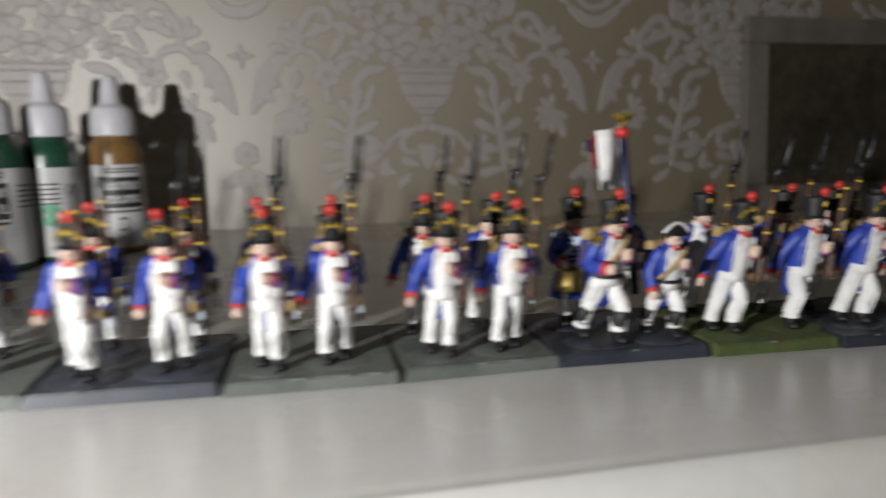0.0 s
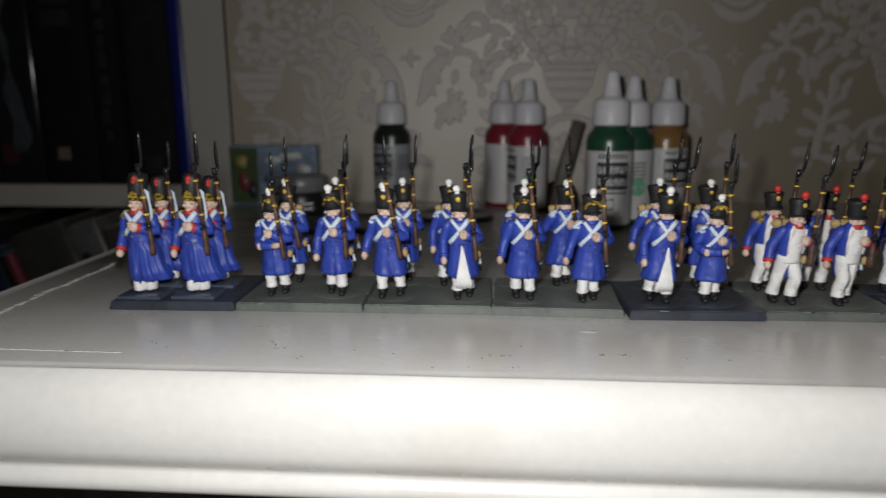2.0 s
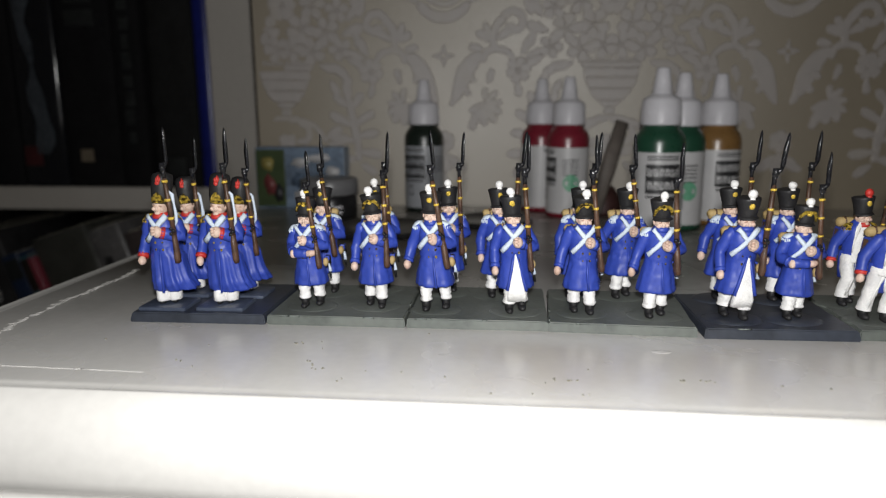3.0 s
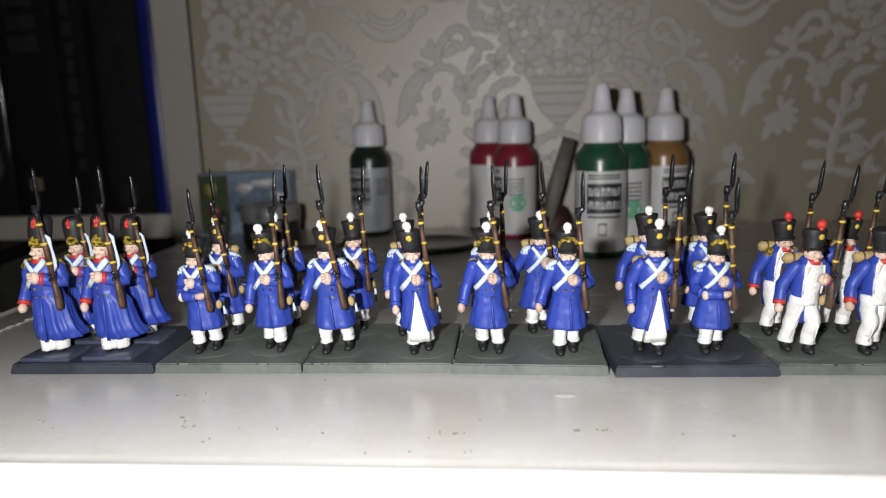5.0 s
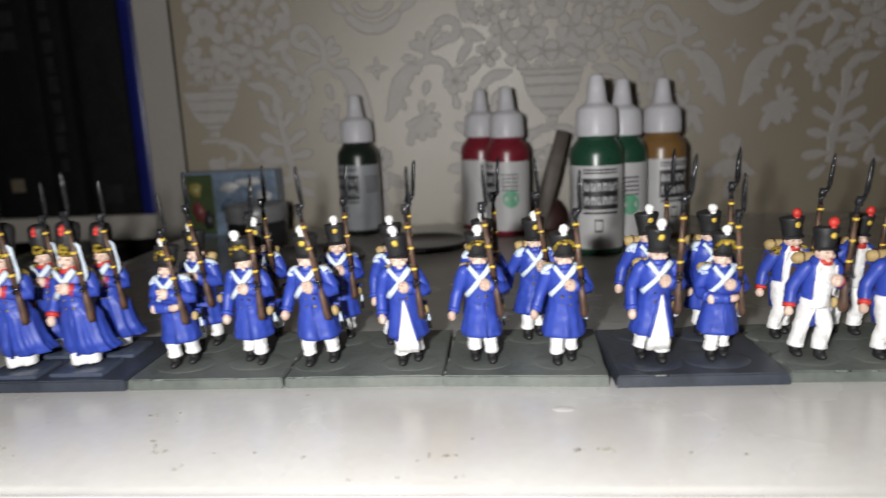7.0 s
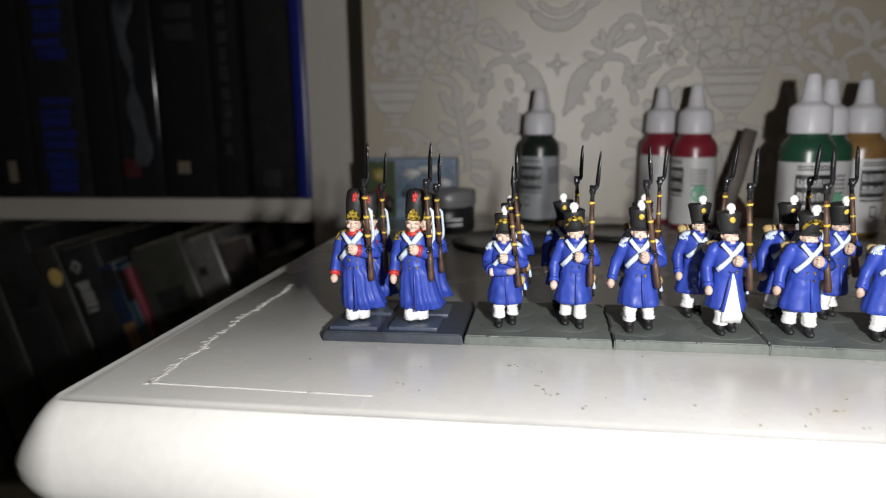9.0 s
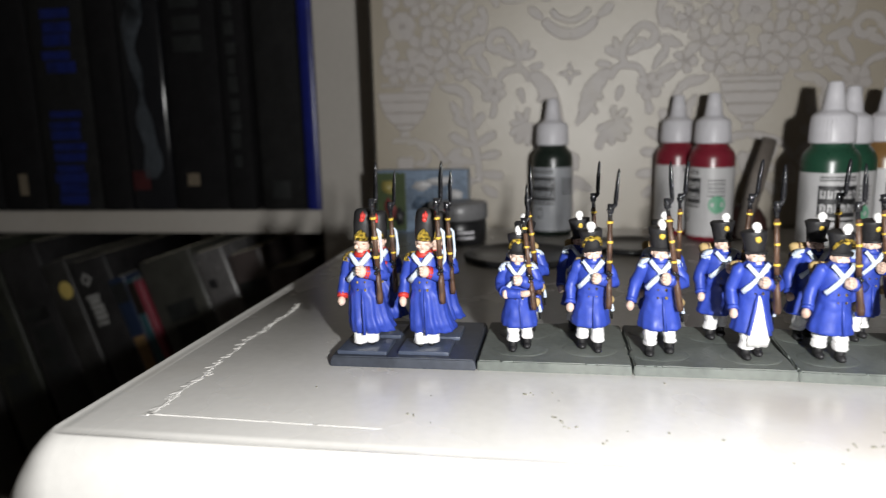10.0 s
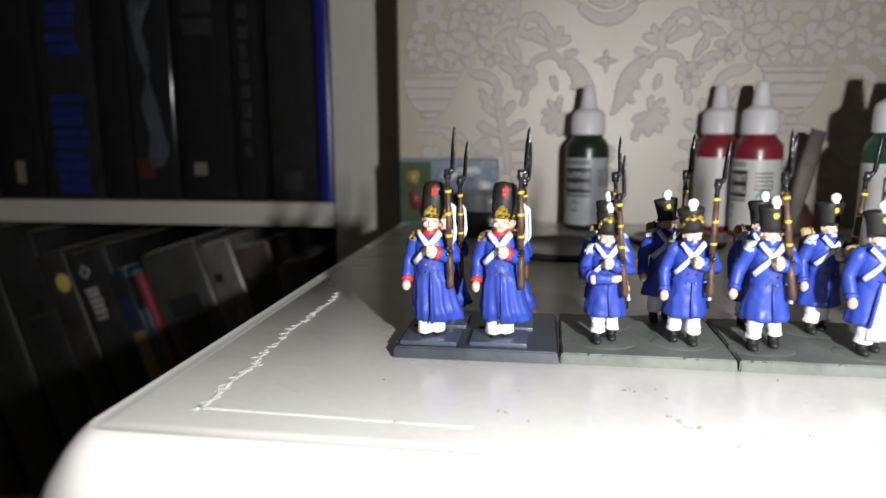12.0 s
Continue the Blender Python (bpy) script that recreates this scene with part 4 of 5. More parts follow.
    # knapsack and bedroll
    if g("pack", True):
        made = box(bm, (-4.2, 3.0, 19.0), (3.4, 6.4, 25.5), HIDE, 0.7, 2)
        rz = g("roll", 25.4)
        tube(bm, [(-4.6, 4.8, rz - 0.1), (-4.0, 4.8, rz), (3.2, 4.8, rz), (3.8, 4.8, rz - 0.1)], [1.0, 1.65, 1.65, 1.0], TAN, 10)
        for q in (-2.1, 2.1):
            tube(bm, [(q - 0.4, 4.8 + 1.75 * math.cos(a), rz + 1.75 * math.sin(a)) for a in [2 * math.pi * k / 10 for k in range(11)]], [0.28] * 11, HIDE, 5)
        box(bm, (4.3, 1.8, 13.2), (6.0, 4.6, 16.6), BLACK, 0.5, 2)
        tube(bm, [(5.6, 2.0, 15.0), (6.2, 1.8, 9.0)], [0.5, 0.35], BLACK, 6)
        tube(bm, [(5.9, 1.4, 14.2), (6.1, 1.2, 13.0), (6.2, 1.1, 11.6)], [0.3, 0.42, 0.6], BELT, 6)
        ball(bm, (5.4, -0.6, 15.2), (1.0, 1.2, 1.5), TAN, 8, 5)
    # weapon
    if g("gun", True):
        musket(bm, g("butt", (4.4, -4.6, 14.6)), g("lean", 0.0), g("back", 0.0), g("length", 29.3), g("bay", 10.0), g("sling", False))
    if g("drum"):
        stack(bm, [(-2.5, -5.4, z, r, r) for z, r in ((11.0, 3.5), (11.6, 3.7), (12.2, 3.5), (16.0, 3.5), (16.6, 3.7), (17.2, 3.5), (17.25, 2.0))], BRASS, 18)
    if g("eagle"):
        tube(bm, [(2.6, -4.6, 8.0), (-1.0, -4.2, 30.0), (-4.7, -3.6, 53.0)], [1.15, 1.1, 1.0], NAVY, 8)
        stack(bm, [(-4.8, -3.6, z, r, r) for z, r in ((51.8, 1.2), (53.0, 2.1), (54.6, 1.5))], RED, 10)
        ball(bm, (-4.8, -3.6, 56.4), (1.2, 1.0, 1.9), GOLD, 8, 5)
        for q in (-1, 1):
            tube(bm, [(-4.8, -3.5, 56.0), (-4.8 + q * 1.6, -3.5, 57.5), (-4.8 + q * 3.2, -3.5, 57.9)], [0.9, 0.9, 0.3], GOLD, 6, 0.5)
        # cloth of the colour hanging in folds from the upper staff
        def cloth(u0, u1, v0, v1, mi, n=10):
            loops = []
            for i in range(n + 1):
                u = u0 + (u1 - u0) * i / n
                x, y = 0.4 - u, -3.6 + 0.9 * math.sin(u * 0.9) - 0.10 * u
                low, high = v0 + 0.5 * math.sin(u * 0.6), v1 - 0.16 * u
                xl, xh = x + 0.5 - 0.162 * (low - 21), x + 0.5 - 0.162 * (high - 21)
                loops.append([Vector((xl, y - 0.25, low)), Vector((xh, y - 0.25, high)), Vector((xh, y + 0.25, high)), Vector((xl, y + 0.25, low))])
            rings(bm, loops, mi)
        cloth(0.8, 8.4, 38.5, 55.0, WHITE)
        cloth(8.4, 10.6, 44.0, 54.0, RED)
        cloth(10.6, 12.6, 48.0, 53.4, NAVY)
    if g("lace"):
        for k in range(5):
            z = 19.5 + 1.5 * k
            tube(bm, [(-2.6, -3.9, z), (0.0, -4.25, z - 0.2), (2.6, -3.9, z)], [0.3, 0.36, 0.3], BELT, 6, 0.6)
    if g("sash"):
        belt(bm, (3.3, 0, 27.2), (-4.9, 0, 18.4), TAN, 0.8)
        tube(bm, [(4.4 * math.cos(a) * 0.83, 3.8 * math.sin(a), 17.2) for a in [2 * math.pi * k / 16 for k in range(17)]], [0.6] * 17, BLACK, 6)
    if g("sabre"):
        tube(bm, [(6.5, -2.0, 15.0), (7.5, 2.0, 10.0), (8.2, 5.5, 4.0)], [0.5, 0.5, 0.25], STEEL, 6, 0.5)
    bmesh.ops.recalc_face_normals(bm, faces=list(bm.faces))
    bm.normal_update()
    shift = Vector((11.0 * g("seed", 1), 3.0, 0))
    tip = rnd.uniform(-0.02, 0.02)
    for v in bm.verts:
        d = 0.20 * noise.noise(v.co * 0.55 + shift) + 0.13 * noise.noise(v.co * 1.3 + shift)
        v.co = (v.co + v.normal * d) * (0.001 * g("size", 1.0))
        rise = max(0.0, v.co.z - 0.003)
        v.co.x += (tip + g("tip", 0.0)) * rise
        v.co.y -= g("forward", 0.10) * rise
    return bm


COAT = dict(dress="coat", pom=WHITE, epaulette=BELT)
GREN = dict(dress="coat", hat="bearskin", cuff=RED, collar=RED, epaulette=GOLD, wide=1.15, sway=2.0, blow=1.2, folds=7, butt=(5.2, -3.0, 14.0), lean=-0.02, back=-0.13, length=28.8, bay=10.5, size=1.0, pack=False, stride=0.7, stance=1.9, hem=4.3, ankle=0.9, leg=0.65, shoe=0.72, fold=0.13, sling=True, strap=0.84, forward=0.05)
FUS = dict(dress="tunic", size=0.955, pom=RED, cuff=RED, collar=RED, epaulette=None, belts=0, stride=2.2)


def figurine(x, y, p, label, turn=0.0, z=BASE_H, group="painted soldier miniatures"):
    bm = soldier(p)
    ob = part("toy_soldier", bm, FIG, None)
    ob.matrix_basis = pose(x, y, z + 0.0003, 0, 0, turn)
    return tagged(ob, label, "miniature", group)


L_COAT = "painted miniature soldier in blue greatcoat with white belts and musket"
L_OPEN = "painted miniature soldier in open blue greatcoat over white breeches"
L_GREN = "painted miniature guard in tall black bearskin and red-cuffed blue greatcoat"
L_FUS = "painted miniature soldier in blue coatee, white trousers and red-pompom shako"
n = 0


def place(x, y, base, label, turn=0.0, **more):
    """Stands a figure so that the front of its hat is over x, y."""
    global n
    n += 1
    reach = 0.0049 if base is GREN else 0.0064
    x, y = x - reach * math.sin(radians(turn)) - 0.034 * more.get("tip", 0.0), y + reach * math.cos(radians(turn)) + (0.001 if base is GREN else 0.002)
    p = dict(base)
    p.update(more)
    p["seed"] = n
    p.setdefault("roll", 27.0 if base is FUS or y > 0.016 else 25.2)
    p.setdefault("phase", n * 1.7)
    return figurine(x, y, p, label, turn)


# base of bearskin guards
for x, y, t, size in ((0.0098, 0.0028, 3, 1.045), (0.0280, 0.0040, 3, 1.04), (0.0108, 0.0185, 7, 0.975), (0.0294, 0.0185, 6, 0.975)):
    place(x, y, GREN, L_GREN, t, size=size)
# four bases in greatcoats
place(0.0545, 0.0035, COAT, "painted miniature in blue greatcoat with folded arms and slung musket", 2, tip=-0.03, cords=True, folded=True, elbow=(-6.8, 0.5, 20.0), hand=(-5.0, -3.4, 19.0), hand2=(1.0, -5.0, 22.8), lean=-0.09, size=0.965, length=26.5)
place(0.0756, 0.0050, COAT, L_COAT, 2, cords=True, epaulette=None, stride=-1.6, lean=-0.02, length=28.5)
place(0.0566, 0.0190, COAT, L_COAT, 0, lean=-0.12, tip=0.02)
place(0.0731, 0.0262, COAT, L_COAT, 4, lean=-0.06)
place(0.0930, 0.0030, COAT, L_COAT, 0, lean=-0.12, wide=1.05, stance=3.4, elbow=(-7.6, 1.5, 20.2), hand=(-9.2, -0.5, 15.4), tip=-0.05, size=1.025)
place(0.1181, 0.0028, COAT, L_OPEN, 6, open=True, epaulette=None, lean=-0.04, tip=-0.05)
place(0.0970, 0.0232, COAT, L_COAT, 8, lean=-0.06)
place(0.1142, 0.0206, COAT, L_COAT, 10, lean=0.02)
place(0.1385, 0.0030, COAT, L_COAT, 8, cords=True, lean=-0.12, epaulette=None, hand=(-9.0, -1.2, 15.0), stride=-1.6, tip=-0.04)
place(0.1607, 0.0015, COAT, L_COAT, 4, cords=True, lean=-0.09, wide=1.04, hand=(-9.0, -0.8, 15.2), size=0.99, length=27.5)
place(0.1390, 0.0222, COAT, L_COAT, 6, lean=-0.06)
place(0.1545, 0.0227, COAT, L_COAT, 10, lean=-0.2, elbow=(-8.0, 2.0, 20.0), hand=(-9.4, 0.0, 16.0))
place(0.1840, 0.0008, COAT, L_OPEN, 3, open=True, epaulette=None, lean=-0.01, hx=0.8, stride=-2.0, tip=0.03)
place(0.1998, 0.0018, COAT, L_COAT, 2, cords=True, folded=True, elbow=(-6.8, 0.5, 20.0), hand=(-5.0, -3.4, 19.0), lean=-0.09, size=0.93, length=28.0)
place(0.1861, 0.0226, COAT, L_COAT, 9, lean=-0.05, elbow=(-7.4, 2.0, 20.0), hand=(-8.8, 0.5, 15.4))
place(0.2032, 0.0224, COAT, L_COAT, 8, lean=-0.05)
# bases in coatees
FR = {5: ((0.2250, 0.0025), (0.2430, 0.0025), (0.2243, 0.0200), (0.2425, 0.0210)), 6: ((0.2660, -0.0005), (0.2850, 0.0003), (0.2655, 0.0190), (0.2860, 0.0195)),
      7: ((0.3055, -0.0030), (0.3205, -0.0020), (0.3040, 0.0175), (0.3215, 0.0175)), 8: ((0.3448, -0.0030), (0.3605, -0.0030), (0.3430, 0.0165), (0.3605, 0.0160))}
for b, spots in FR.items():
    for j, (x, y) in enumerate(spots):
        sw = ((-7.8, 1.2, 20.0), (-9.2, -1.0, 15.4)) if (b + j) % 2 == 0 else ((-7.4, 1.8, 20.0), (-8.4, 0.4, 15.0))
        place(x, y, FUS, L_FUS, (7 if b == 5 else -10) + 3 * ((b + j) % 3), elbow=sw[0], hand=sw[1], lean=-0.02 + 0.03 * (j % 2), back=0.0, epaulette=GOLD if (b * 3 + j) % 4 == 1 else None, stride=1.7 if j % 3 else -1.9, stance=2.6, cords=b > 5, yaw=4 * (j % 2), tip=0.03)
# command group
place(0.3832, 0.0130, FUS, "painted drummer miniature in blue coat with white lace and brass drum", 0, drum=True, gun=False, belts=2, dress="coat", epaulette=BELT, hand=(-5.5, -5.0, 18.5), hand2=(0.5, -6.5, 18.5), lace=True)
place(0.3880, -0.0030, FUS, "painted officer miniature striding in blue coat and black boots", 16, gun=False, sabre=True, stride=-4.2, stance=3.0, epaulette=GOLD, hand=(-6.0, -5.5, 20.0), size=0.98, boots=True, cords=True, sash=True, tip=0.04)
place(0.3992, 0.0150, FUS, "painted standard bearer miniature with gold eagle staff and tricolour cloth", 4, gun=False, eagle=True)
place(0.4022, -0.0035, FUS, "painted officer miniature stooping in black bicorne, white breeches and boots", 10, gun=False, sabre=True, stride=-3.4, stance=3.0, size=0.86, belts=0, hat="bicorne", boots=True, sash=True, forward=0.16)
# figures on the flocked and the last base
place(0.4225, 0.0140, FUS, "painted miniature in white coat with tall plumed shako", 4, belts=2, pack=False, tall=1.05, tip=0.05, white=True)
for x, y, t, st in ((0.4232, -0.0030, 6, -2.0), (0.4440, -0.0030, 8, 2.0), (0.4460, 0.0130, 4, 2.0), (0.4610, -0.0050, 8, -2.0), (0.4750, -0.0060, 6, 2.2), (0.4612, 0.0120, 5, 2.4), (0.4775, 0.0120, 5, -2.0)):
    place(x, y, FUS, L_FUS, t, stride=st, lean=-0.02, back=0.0, cords=st < 0, tip=0.10, elbow=(-7.4, 2.6, 20.0), hand=(-8.8, 2.6, 15.2))


# ---- moulded pads under the figures ----
def pads():
    inv = [b.matrix_basis.inverted() for b in bases]
    for ob in [o for o in scene.objects if o.name.startswith("toy_soldier")]:
        x, y, z = ob.matrix_basis.translation
        i = max(k for k in range(12) if EDGES[k][0] <= x + 0.001)
        k = KIND[i]
        c = inv[i] @ Vector((x, y, 0))
        bm = bmesh.new()
        if i == 0:
            hh = 0.0011
            box(bm, (c.x - 0.0075, c.y - 0.0062, BASE_H - 0.0004), (c.x + 0.0075, c.y + 0.0062, BASE_H + hh), 0, 0.0005)
        else:
            hh = 0.0005 if k == "N" else 0.00014
            rx, ry = (0.0082, 0.0066) if k == "N" else (0.0078, 0.0062)
            stack(bm, [(c.x, c.y, BASE_H - 0.0003, rx + 0.0012, ry + 0.0010), (c.x, c.y, BASE_H + hh * 0.5, rx, ry), (c.x, c.y, BASE_H + hh, rx * 0.9, ry * 0.9)], 0, 20)
        smooth(bm, 50)
        part("pad", bm, M_PAD_N if i == 0 else PAD[k], bases[i])
        ob.matrix_basis.translation = (x, y, BASE_H + hh)


pads()


# ---- dropper bottles of paint ----
def dropper_bottle(x, y, fill, fill_word, turn, dot=False, ground=M_LABEL, name=True, scale=1.0):
    b = thing("paint_bottle", (x, y, 0), "dropper bottle of %s paint with white cap and printed label" % fill_word, "bottle", "paint bottles", turn=turn)
    k = 0.001 * scale
    R = 12.4
    bm = bmesh.new()
    prof = [(0.0, 10.8), (0.6, 11.9), (1.8, R), (46.0, R), (48.8, R - 0.5), (51.2, R - 2.0), (52.8, R - 3.4), (53.8, R - 4.0), (55.0, R - 4.0)]
    stack(bm, [(0, 0, z * k, r * k, r * k) for z, r in prof], 0, 32)
    smooth(bm, 50)
    part("body", bm, fill, b, "translucent flask filled with %s paint" % fill_word)
    bm = bmesh.new()
    prof = [(54.4, R - 3.2), (54.8, R - 2.6), (55.8, R - 2.6), (66.0, R - 3.1), (67.4, R - 3.9), (68.3, R - 5.6), (69.2, R - 6.8), (69.9, R - 7.5), (75.4, R - 8.3), (81.2, R - 9.1), (82.0, R - 9.9), (82.2, R - 11.4)]
    stack(bm, [(0, 0, z * k, r * k, r * k) for z, r in prof], 0, 32)
    smooth(bm, 40)
    cap = part("cap", bm, M_CAP, b, "white screw cap with dropper tip")
    bm = bmesh.new()
    for i in range(36):
        a = 2 * math.pi * i / 36
        r = (R - 2.75) * k
        p, q = Vector((r * math.cos(a), r * math.sin(a), 56.2 * k)), Vector(((r - 0.45 * k) * math.cos(a), (r - 0.45 * k) * math.sin(a), 65.4 * k))
        tube(bm, [p, q], [0.2 * k, 0.2 * k], 0, 4)
    part("ribs", bm, M_CAP, cap)

    def sleeve(a0, a1, z0, z1, r, material, nm, label=""):
        bm = bmesh.new()
        m = max(3, int((a1 - a0) / 8))
        out = []
        for z in (z0, z1):
            out.append([(r * k * math.sin(radians(a0 + (a1 - a0) * i / m)), -r * k * math.cos(radians(a0 + (a1 - a0) * i / m)), z * k) for i in range(m + 1)])
        made = [[bm.verts.new(p) for p in row] for row in out]
        for i in range(m):
            f = bm.faces.new((made[0][i], made[0][i + 1], made[1][i + 1], made[1][i]))
            f.smooth = True
        ob = part(nm, bm, material, b, label)
        return ob
    sleeve(-170, 170, 3.0, 41.5, R + 0.08, ground, "label", "white wrapped paper label")
    if name:
        panel = sleeve(-46, 34, 21.5, 35.8, R + 0.16, M_INK, "name_panel", "black printed panel")
        for z, edges in ((31.9, (-42, -31, -28, -18, -15, -6, -3, 7, 10, 20, 23, 30)), (25.6, (-41, -30, -27, -17, -14, -6, -3, 8, 11, 21, 24, 31))):
            for a0, a1 in zip(edges[::2], edges[1::2]):
                mid = (a0 + a1) / 2
                sleeve(a0, mid - 1.2, z - 1.9, z + 1.9, R + 0.22, ground, "print_bar")
                sleeve(mid + 1.6, a1, z - 1.9, z + 1.5, R + 0.22, ground, "print_bar")
                sleeve(mid - 1.2, mid + 1.6, z + (0.6 if a0 % 2 else -1.9), z + (1.9 if a0 % 2 else -0.9), R + 0.22, ground, "print_bar")
        sleeve(-44, 32, 19.4, 20.4, R + 0.16, M_INK, "print_bar")
        sleeve(-20, -2, 11.0, 17.0, R + 0.16, M_INK, "print_bar")
        sleeve(-18, -4, 11.8, 16.2, R + 0.22, ground, "print_bar")
    for z in (39.6, 38.2):
        sleeve(-44, 30, z - 0.35, z + 0.35, R + 0.16, M_INK, "print_bar")
    for i in range(5):
        sleeve(52, 96, 34 - 2.1 * i, 34.7 - 2.1 * i, R + 0.16, M_INK, "print_bar")
    if dot:
        bm = bmesh.new()
        m = 14
        vs = []
        for i in range(m):
            a = 2 * math.pi * i / m
            ang, z = radians(76 + 22 * math.cos(a)), 21.0 + 5.0 * math.sin(a)
            vs.append(bm.verts.new(((R + 0.2) * k * math.sin(ang), -(R + 0.2) * k * math.cos(ang), z * k)))
        c = bm.verts.new(((R + 0.3) * k * math.sin(radians(76)), -(R + 0.3) * k * math.cos(radians(76)), 21.0 * k))
        for i in range(m):
            bm.faces.new((c, vs[i], vs[(i + 1) % m]))
        part("green_mark", bm, M_GREENDOT, b, "green swirl mark")
    return b


dropper_bottle(0.0610, 0.2440, M_PBLACK, "black-green", -25, ground=mat("grey_bottle_label", (0.30, 0.31, 0.33), 0.35, 0.1, 140, 0.15))
dropper_bottle(0.1350, 0.2500, M_PRED, "crimson", 50, dot=True, name=False)
dropper_bottle(0.1500, 0.2255, M_PRED, "crimson", -70, dot=True)
dropper_bottle(0.1914, 0.1680, M_PGREEN, "deep green", 8, scale=1.02)
dropper_bottle(0.2068, 0.1880, M_PGREEN, "deep green", -65, dot=True)
dropper_bottle(0.2303, 0.2050, M_POCHRE, "ochre", 30)


# ---- clutter on the back of the chest ----
def jar():
    b = thing("paint_jar", (0.007, 0.212, 0), "squat black plastic jar with grey lid and pale print", "jar")
    bm = bmesh.new()
    stack(bm, [(0, 0, z, r, r) for z, r in ((0, 0.0155), (0.0008, 0.0166), (0.013, 0.0166), (0.0138, 0.0158), (0.0142, 0.0155))], 0, 32)
    smooth(bm, 40)
    body = part("body", bm, M_JAR, b)
    bm = bmesh.new()
    stack(bm, [(0, 0, z, r, r) for z, r in ((0.0142, 0.0168), (0.0148, 0.0174), (0.0228, 0.0174), (0.0236, 0.0166), (0.0238, 0.015))], 0, 32)
    smooth(bm, 40)
    part("lid", bm, M_JARLID, b, "grey ribbed screw lid")
    for z in (0.0045, 0.0075):
        bm = bmesh.new()
        made = []
        for zz in (z - 0.0007, z + 0.0007):
            made.append([bm.verts.new((0.01672 * math.sin(a), -0.01672 * math.cos(a), zz)) for a in [radians(5 + 6 * i) for i in range(7)]])
        for i in range(6):
            bm.faces.new((made[0][i], made[0][i + 1], made[1][i + 1], made[1][i]))
        part("print_bar", bm, M_CAP, body)


jar()


def lid_disc(x, y, r, material, label):
    bm = bmesh.new()
    stack(bm, [(0, 0, z, q, q) for z, q in ((0, r - 0.001), (0.0008, r), (0.0022, r), (0.003, r - 0.0012), (0.0026, r - 0.003), (0.0016, r - 0.0045))], 0, 40)
    smooth(bm, 40)
    ob = part("plastic_lid", bm, material, None)
    ob.matrix_basis = pose(x, y, 0)
    return tagged(ob, label, "lid")


lid_disc(0.047, 0.165, 0.030, M_JAR, "flat black plastic lid lying on the chest")
lid_disc(0.105, 0.195, 0.024, M_JAR, "flat black plastic lid lying near the bottles")


def packet():
    cols = [mat("packet_green", (0.04, 0.06, 0.022), 0.4, 0.2, 60, 0.1), mat("packet_blue", (0.13, 0.175, 0.24), 0.4, 0.6, 70, 0.1), mat("packet_yellow", (0.26, 0.22, 0.07), 0.4, 0.2, 60, 0.1),
            mat("packet_red", (0.16, 0.04, 0.04), 0.4, 0.2, 60, 0.1)]
    b = thing("card_box", (-0.052, 0.247, 0), "small printed card box in green and dull blue", "box")
    bm = bmesh.new()
    box(bm, (0, 0, 0), (0.060, 0.014, 0.040), 0, 0.0006)
    part("carton", bm, cols[1], b)
    bm = bmesh.new()
    box(bm, (0.0005, -0.0004, 0.001), (0.020, 0.001, 0.0385), 0, 0.0003)
    part("green_panel", bm, cols[0], b)
    rnd = random.Random(21)

    def blot(nm, cx, cz, rx, rz, m, lift):
        """A printed patch with an uneven outline."""
        bm = bmesh.new()
        k = [rnd.uniform(0.75, 1.2) for _ in range(14)]
        pts = [(cx + rx * k[q] * math.cos(2 * math.pi * q / 14), cz + rz * k[q] * math.sin(2 * math.pi * q / 14)) for q in range(14)]
        rings(bm, [[Vector((p[0], 0.0004, p[1])) for p in pts], [Vector((p[0], -lift, p[1])) for p in pts]])
        part(nm, bm, m, b)
    blot("yellow_patch", 0.0085, 0.029, 0.0045, 0.005, cols[2], 0.0006)
    blot("red_patch", 0.0095, 0.015, 0.004, 0.007, cols[3], 0.0007)
    blot("dark_patch", 0.015, 0.010, 0.004, 0.006, M_INK, 0.0006)
    for cx, cz, rx, rz in ((0.030, 0.030, 0.006, 0.003), (0.043, 0.033, 0.008, 0.003), (0.052, 0.024, 0.005, 0.004), (0.036, 0.008, 0.010, 0.004)):
        blot("pale_patch", cx, cz, rx, rz, M_LABEL, 0.0003)
    for cx, cz, rx, rz in ((0.029, 0.018, 0.006, 0.005), (0.046, 0.014, 0.007, 0.004), (0.055, 0.009, 0.003, 0.005)):
        blot("shade_patch", cx, cz, rx, rz, mat("packet_slate", (0.10, 0.14, 0.20), 0.4, 0.4, 90, 0.1), 0.0005)


packet()


